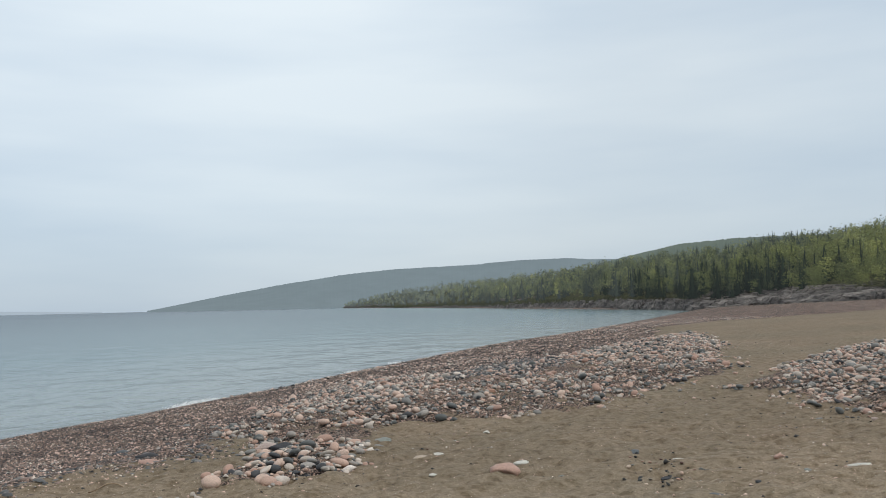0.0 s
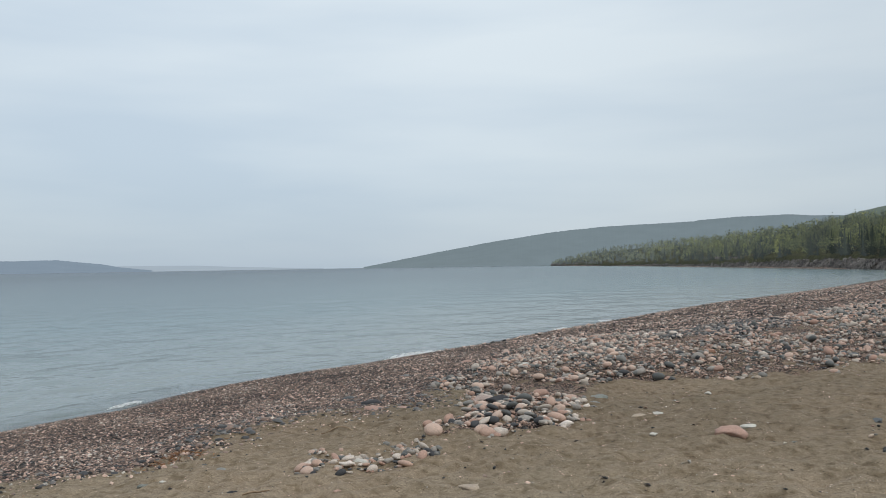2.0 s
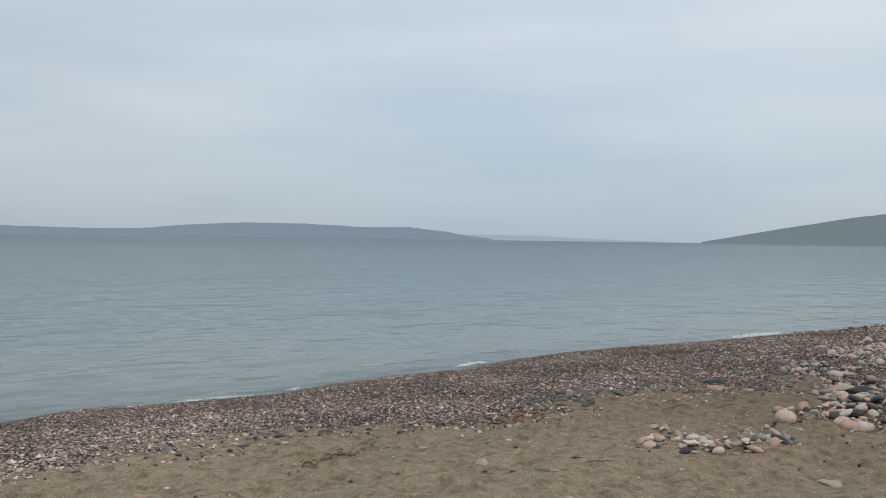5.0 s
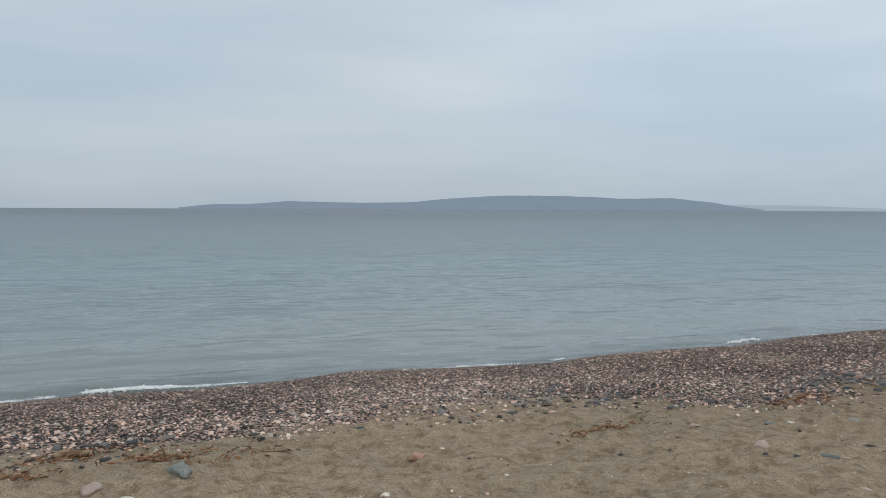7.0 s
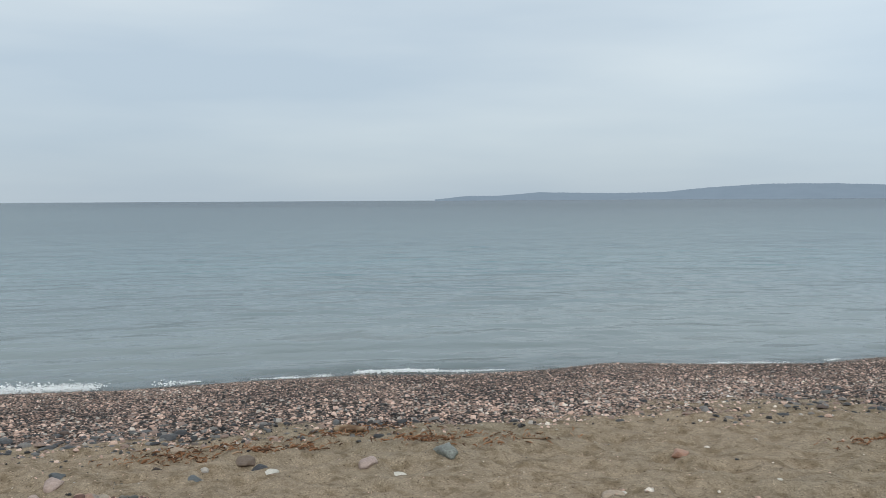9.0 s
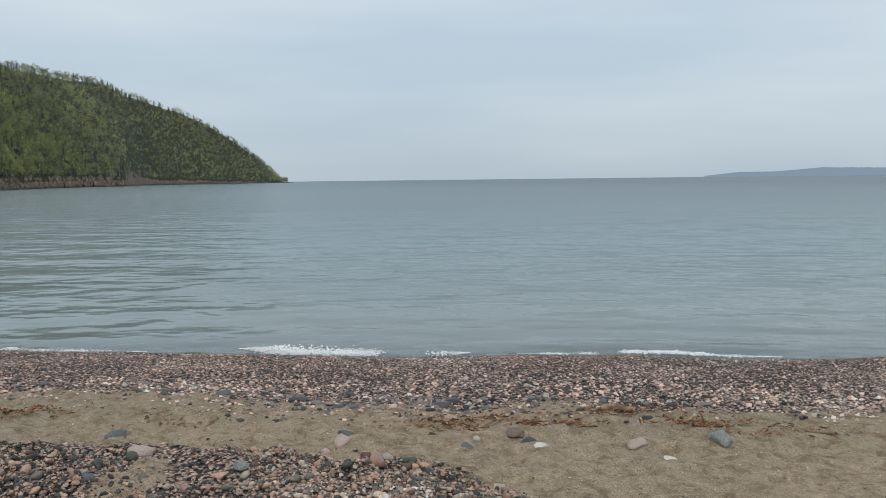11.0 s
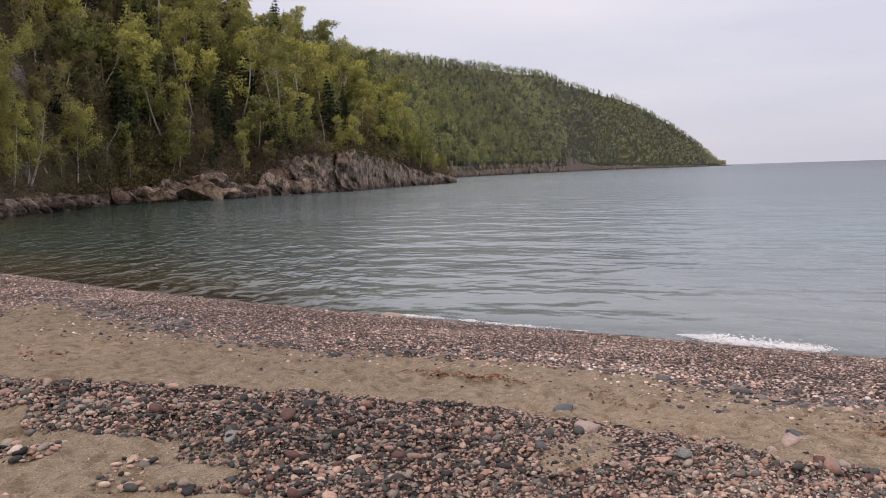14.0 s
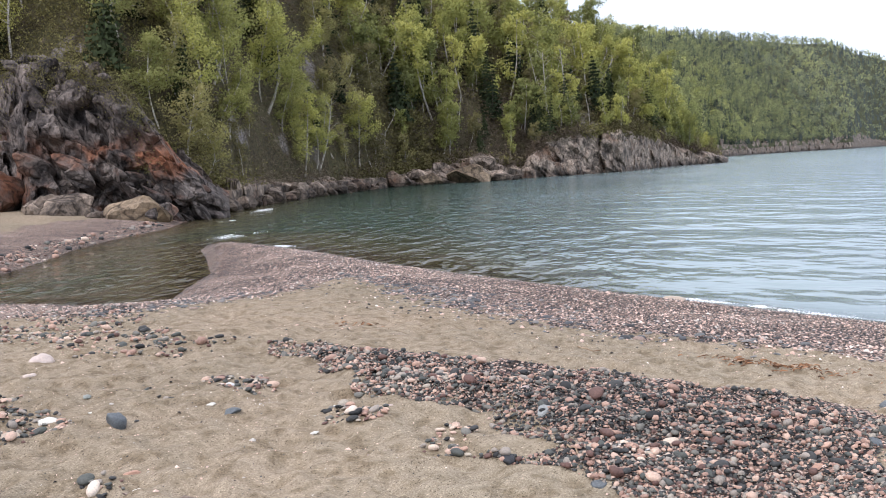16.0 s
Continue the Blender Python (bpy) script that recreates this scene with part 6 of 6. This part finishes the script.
BANK_STONES = [(-2.25, 12.55, 0.35, "black"), (-2.57, 12.69, 0.30, "rose"), (-3.68, 15.00, 0.28, "orange"), (-4.27, 12.79, 0.31, "black"), (-4.85, 13.35, 0.24, "blue"), (-3.99, 12.12, 0.30, "pink"),
               (-3.68, 12.37, 0.25, "pink"), (-2.47, 16.28, 0.25, "white"), (-1.78, 21.26, 0.30, "white"), (1.96, 21.66, 0.28, "brown"), (0.91, 17.56, 0.23, "orange"), (-0.52, 17.19, 0.22, "rose"),
               (-4.70, 16.25, 0.22, "grey"), (-4.04, 18.62, 0.29, "pink"), (3.24, 17.25, 0.29, "blue"), (4.06, 12.59, 0.07, "white"), (-0.16, 9.87, 0.09, "white"), (0.59, 13.18, 0.10, "white"), (-1.56, 14.17, 0.18, "rose")]
MIDDLE_STONES = [(-4.17, 6.32, 0.16, "rose"), (-3.57, 6.25, 0.17, "blue"), (-3.71, 6.08, 0.09, "black"), (-1.63, 7.32, 0.22, "beige"), (-3.38, 8.34, 0.14, "black"), (-2.90, 8.17, 0.15, "white"),
                 (-3.17, 7.67, 0.13, "brown"), (-3.28, 8.50, 0.12, "beige"), (-3.13, 8.54, 0.10, "orange"), (-3.51, 6.77, 0.11, "black"), (-2.67, 6.95, 0.07, "pink"), (-2.71, 6.74, 0.09, "brown"),
                 (-3.45, 6.32, 0.07, "beige"), (-4.59, 6.82, 0.06, "beige"), (-0.93, 12.54, 0.19, "grey"), (-4.55, 7.13, 0.09, "green")]
WEST_STONES = [(-5.62, 4.06, 0.19, "orange"), (-6.25, 2.48, 0.26, "green"), (-6.02, 2.04, 0.18, "white"), (-6.15, 1.85, 0.19, "rose"), (-4.98, 3.13, 0.11, "white"), (-5.06, 6.75, 0.09, "rose"),
               (-4.40, 7.20, 0.06, "white"), (-4.26, 8.01, 0.12, "grey"), (-3.94, 5.77, 0.09, "blue"), (-3.06, 5.74, 0.10, "rose"), (-6.44, 1.16, 0.20, "black"), (-6.71, 1.11, 0.16, "brown"),
               (-6.28, 1.20, 0.12, "white"), (-6.36, 0.71, 0.17, "blue"), (-6.53, 0.39, 0.10, "beige"), (-6.62, -0.13, 0.20, "rose"), (-6.72, -0.13, 0.13, "blue"), (-7.28, 0.68, 0.16, "beige"),
               (-4.94, 2.84, 0.10, "beige"), (-4.92, 3.03, 0.18, "beige"), (-6.35, -0.25, 0.12, "rose"), (-4.67, 4.10, 0.03, "white")]
SOUTH_STONES = [(-5.68, 0.49, 0.14, "pink"), (-6.53, -1.55, 0.15, "beige"), (-6.89, -1.77, 0.20, "blue"), (-5.72, -1.65, 0.13, "blue"), (-5.06, -2.58, 0.07, "white"), (-5.97, 0.14, 0.16, "brown"),
                (-5.45, 0.78, 0.10, "beige"), (-5.39, 1.28, 0.09, "white"), (-6.74, -3.97, 0.12, "beige"), (-3.67, -7.79, 0.14, "pale"), (-4.11, -8.44, 0.20, "pale"),
                (-4.05, -5.77, 0.10, "white"), (-3.93, -5.37, 0.12, "blue"), (-4.99, -3.46, 0.14, "grey"), (-5.30, -3.82, 0.11, "rose")]
FIELD_STONES = [(-4.30, -3.29, 0.14, "black"), (-5.36, -5.02, 0.11, "orange"), (-4.16, -2.59, 0.11, "blue"), (-4.67, -2.19, 0.14, "black"), (-2.97, -6.13, 0.13, "white"), (-4.98, -2.28, 0.08, "grey"),
                (-4.99, -3.31, 0.07, "pink"), (-4.68, -4.55, 0.07, "rose"), (-3.38, -6.27, 0.04, "white"), (-3.99, -4.60, 0.05, "white"), (-6.22, -1.46, 0.19, "rose"), (-5.45, -1.57, 0.15, "blue"), (-5.49, -0.72, 0.12, "green"), (-5.43, -0.82, 0.11, "pink"), (-4.86, -1.69, 0.09, "orange"),
                (-3.63, -6.78, 0.08, "green"), (-2.85, -4.91, 0.09, "orange"), (-2.77, -4.70, 0.10, "white"), (-2.82, -4.32, 0.11, "brown"), (-3.09, -6.33, 0.16, "white"), (-2.74, -6.17, 0.13, "beige")]
for stones, where, group in ((NORTH_STONES, "lying on open sand", "stones on the sand"), (BANK_STONES, "among the cobble bank", "large bank stones"), (MIDDLE_STONES, "half sunk in sand", "stones on the sand"),
                             (WEST_STONES, "half buried in soft sand", "stones on the sand"), (SOUTH_STONES, "by the cobble field", "stones by the cobble field"), (FIELD_STONES, "on the cobble field", "stones by the cobble field")):
    for x, y, width, kind in stones:
        material, words = STONES[kind]
        flat = rng.uniform(0.28, 0.42) if kind in ("white", "beige", "blue", "black") else rng.uniform(0.36, 0.52)
        flat = 0.72 if kind == "pale" else flat
        boulder("stone", f"{words} stone {where}", x, y, float(height(x, y)) - 0.46 * width * flat, width * 1.08, material, flat, rng.uniform(0.62, 0.9), rng.uniform(-30, 30), "stone", group, angular=0.14, level=BALL320)

boulder("stone", "dark blue-grey split stone standing in sand", -3.31, -5.84, float(height(-3.31, -5.84)) - 0.03, 0.18, STONES["blue"][0], 0.9, 0.8, 75, "stone", "stones by the cobble field", angular=0.05, level=BALL320)

# drift straw and bark along the upper edge of the shingle, and a few sticks
straws = []
for x, y, n, spread in ((-7.2, 2.2, 50, 0.30), (-6.85, 2.58, 70, 0.22), (-6.5, 3.1, 30, 0.3), (-7.16, 0.75, 40, 0.25), (-6.95, 1.38, 40, 0.3), (-5.33, 5.7, 24, 0.25), (-5.1, 8.65, 60, 0.35), (-5.3, 5.9, 24, 0.25),
                        (-7.07, -7.13, 12, 0.2), (-7.76, -3.09, 40, 0.25), (-7.8, -2.65, 40, 0.25), (-7.6, -1.49, 16, 0.3), (-7.07, 0.73, 30, 0.3), (-6.99, 1.3, 30, 0.3)):
    for k in range(int(n * 2.3)):
        a = rng.normal(math.atan2(1.0, -0.35), 1.1)
        cx_, cy_ = x + rng.normal(0, spread * 0.3), y + rng.normal(0, spread * 0.95)
        ln, r0 = rng.uniform(0.012, 0.075), rng.uniform(0.002, 0.006)
        d = np.array([math.cos(a), math.sin(a)]) * ln / 2
        bend = rng.normal(0, 0.15 * ln, 2)
        z0 = float(height(cx_, cy_)) + rng.uniform(0.004, 0.03)
        straws.append(tube([(cx_ - d[0], cy_ - d[1], z0), (cx_ + bend[0], cy_ + bend[1], z0 + 0.01), (cx_ + d[0], cy_ + d[1], z0 + rng.uniform(-0.004, 0.015))], [r0, r0 * 1.2, r0 * 0.7], 4))
tagged(mesh_from("drift_straw", *joined(straws), M_STRAW), "orange-brown straw and bark washed up in a line", "drift debris", kind="stuff")


def stick(x, y, length, turn, thick, label):
    n = 7
    ts = np.linspace(-0.5, 0.5, n)
    px = x + np.cos(radians(turn)) * ts * length + rng.normal(0, 0.01, n)
    py = y + np.sin(radians(turn)) * ts * length + rng.normal(0, 0.01, n)
    pz = height(px, py) + thick * 0.8
    o = np.array([x, y, float(height(x, y))])
    v, f = tube(np.stack([px, py, pz], 1) - o, thick * (1 - 0.5 * np.abs(ts)), 7)
    ob = mesh_from("drift_stick", v, f, M_DRIFTWOOD)
    ob.location = o
    return tagged(ob, label, "driftwood", "drift sticks")


for x, y, ln, turn, thick in ((-7.25, 2.05, 0.28, 75, 0.03), (-3.9, 10.3, 0.40, 15, 0.009), (-7.6, -4.6, 0.25, 95, 0.009), (-4.57, 6.01, 0.2, 20, 0.009), (-3.3, 6.75, 0.25, 60, 0.009), (-6.4, 3.3, 0.28, 110, 0.008), (-4.5, -2.95, 0.4, 60, 0.006)):
    stick(x, y, ln, turn, thick, "weathered brown drift stick on sand")

# foam where small waves break
line = np.array(BEACH_LINE + CREEK_LINE[:2], float)
seg = np.hypot(*(line[1:] - line[:-1]).T)
run = np.concatenate([[0], np.cumsum(seg)])
bearing = np.degrees(np.arctan2(-line[:, 0], line[:, 1]))


def foam_strip(a0, a1, depth, thick, per_metre, whole=0.0):
    """Foam along the waterline between two bearings; depth: how far it lies out."""
    t0, t1 = np.interp([a0, a1], bearing, run)
    n = int((t1 - t0) * per_metre * 1.5)
    t = rng.uniform(t0, t1, n)
    t = t[lattice_noise(t * 0.45, 0 * t, 6.0) + 0.7 * lattice_noise(t * 1.6, 0 * t, 3.0) + rng.normal(0, 0.12, n) > 0.12 - whole]
    n = len(t)
    x, y = np.interp(t, run, line[:, 0]), np.interp(t, run, line[:, 1])
    ex, ey = np.interp(t + 0.3, run, line[:, 0]) - x, np.interp(t + 0.3, run, line[:, 1]) - y
    el = np.hypot(ex, ey) + 1e-9
    ramp = np.clip(np.minimum(t - t0, t1 - t) / (0.18 * (t1 - t0)), 0.05, 1)
    off = -0.05 + depth * (0.35 + 0.3 * lattice_noise(t * 0.8, 0 * t)) + rng.normal(0, 0.5, n) * thick * ramp
    # to the right of the line's run lies the water
    x, y = x + ey / el * -off * -1, y - ex / el * off
    torn = lattice_noise(t * 1.1, 0 * t, 3.0) + 0.5 * lattice_noise(t * 3.7, 0 * t, 8.0)
    size = np.clip(np.exp(rng.normal(math.log(0.0088), 0.5, n)), 0.0025, 0.018) * (0.5 + 0.5 * ramp) * np.clip(1.0 + 1.3 * torn, 0.05, 1.2)
    z = 0.015 + np.maximum(height(x, y), 0) + rng.uniform(0, 0.5, n) * thick * 0.35 * ramp
    v, f = stone_arrays(CAP6, np.stack([x, y, z], 1), size, flat=(0.5, 0.9), lumpy=0.3)
    tagged(mesh_from("wave_foam", v, f, M_FOAM), "white foam of a small wave on the pebbles", "foam", kind="stuff")


for a0, a1, depth, thick, many in ((83, 98, 0.72, 0.30, 1300), (64, 80, 0.55, 0.10, 700), (103, 117, 0.45, 0.10, 330), (120.5, 127.5, 0.5, 0.15, 800), (136, 141, 0.5, 0.2, 350), (44, 52, 0.5, 0.12, 450), (13, 17.5, 0.5, 0.25, 380), (29, 34, 0.4, 0.12, 300), (2, 7, 0.5, 0.25, 250)):
    foam_strip(a0, a1, depth, thick, many, 0.4 if a0 == 83 else 0.0)


def foam_patch(x, y, long, wide, turn, n):
    """Foam on a ripple in the cove."""
    a, b = rng.normal(0, long / 2, n), rng.normal(0, wide / 2, n)
    px, py = x + a * math.cos(radians(turn)) - b * math.sin(radians(turn)), y + a * math.sin(radians(turn)) + b * math.cos(radians(turn))
    torn = fractal(px * 1.5, py * 1.5, 1.0, 2)
    px, py = px[torn > -0.1], py[torn > -0.1]
    v, f = stone_arrays(CAP6, np.stack([px, py, np.full(len(px), 0.02)], 1), np.exp(rng.normal(math.log(0.013), 0.5, len(px))), flat=(0.25, 0.5), lumpy=0.3)
    tagged(mesh_from("wave_foam", v, f, M_FOAM), "white foam on ripples in the cove", "foam", kind="stuff")


for x, y, long, wide, turn, n in ((-23.0, -29.5, 1.6, 0.5, 25, 1100), (-38, -46, 2.2, 0.6, 40, 1000), (-29.5, -38.5, 1.0, 0.3, 30, 400)):
    foam_patch(x, y, long, wide, turn, n)
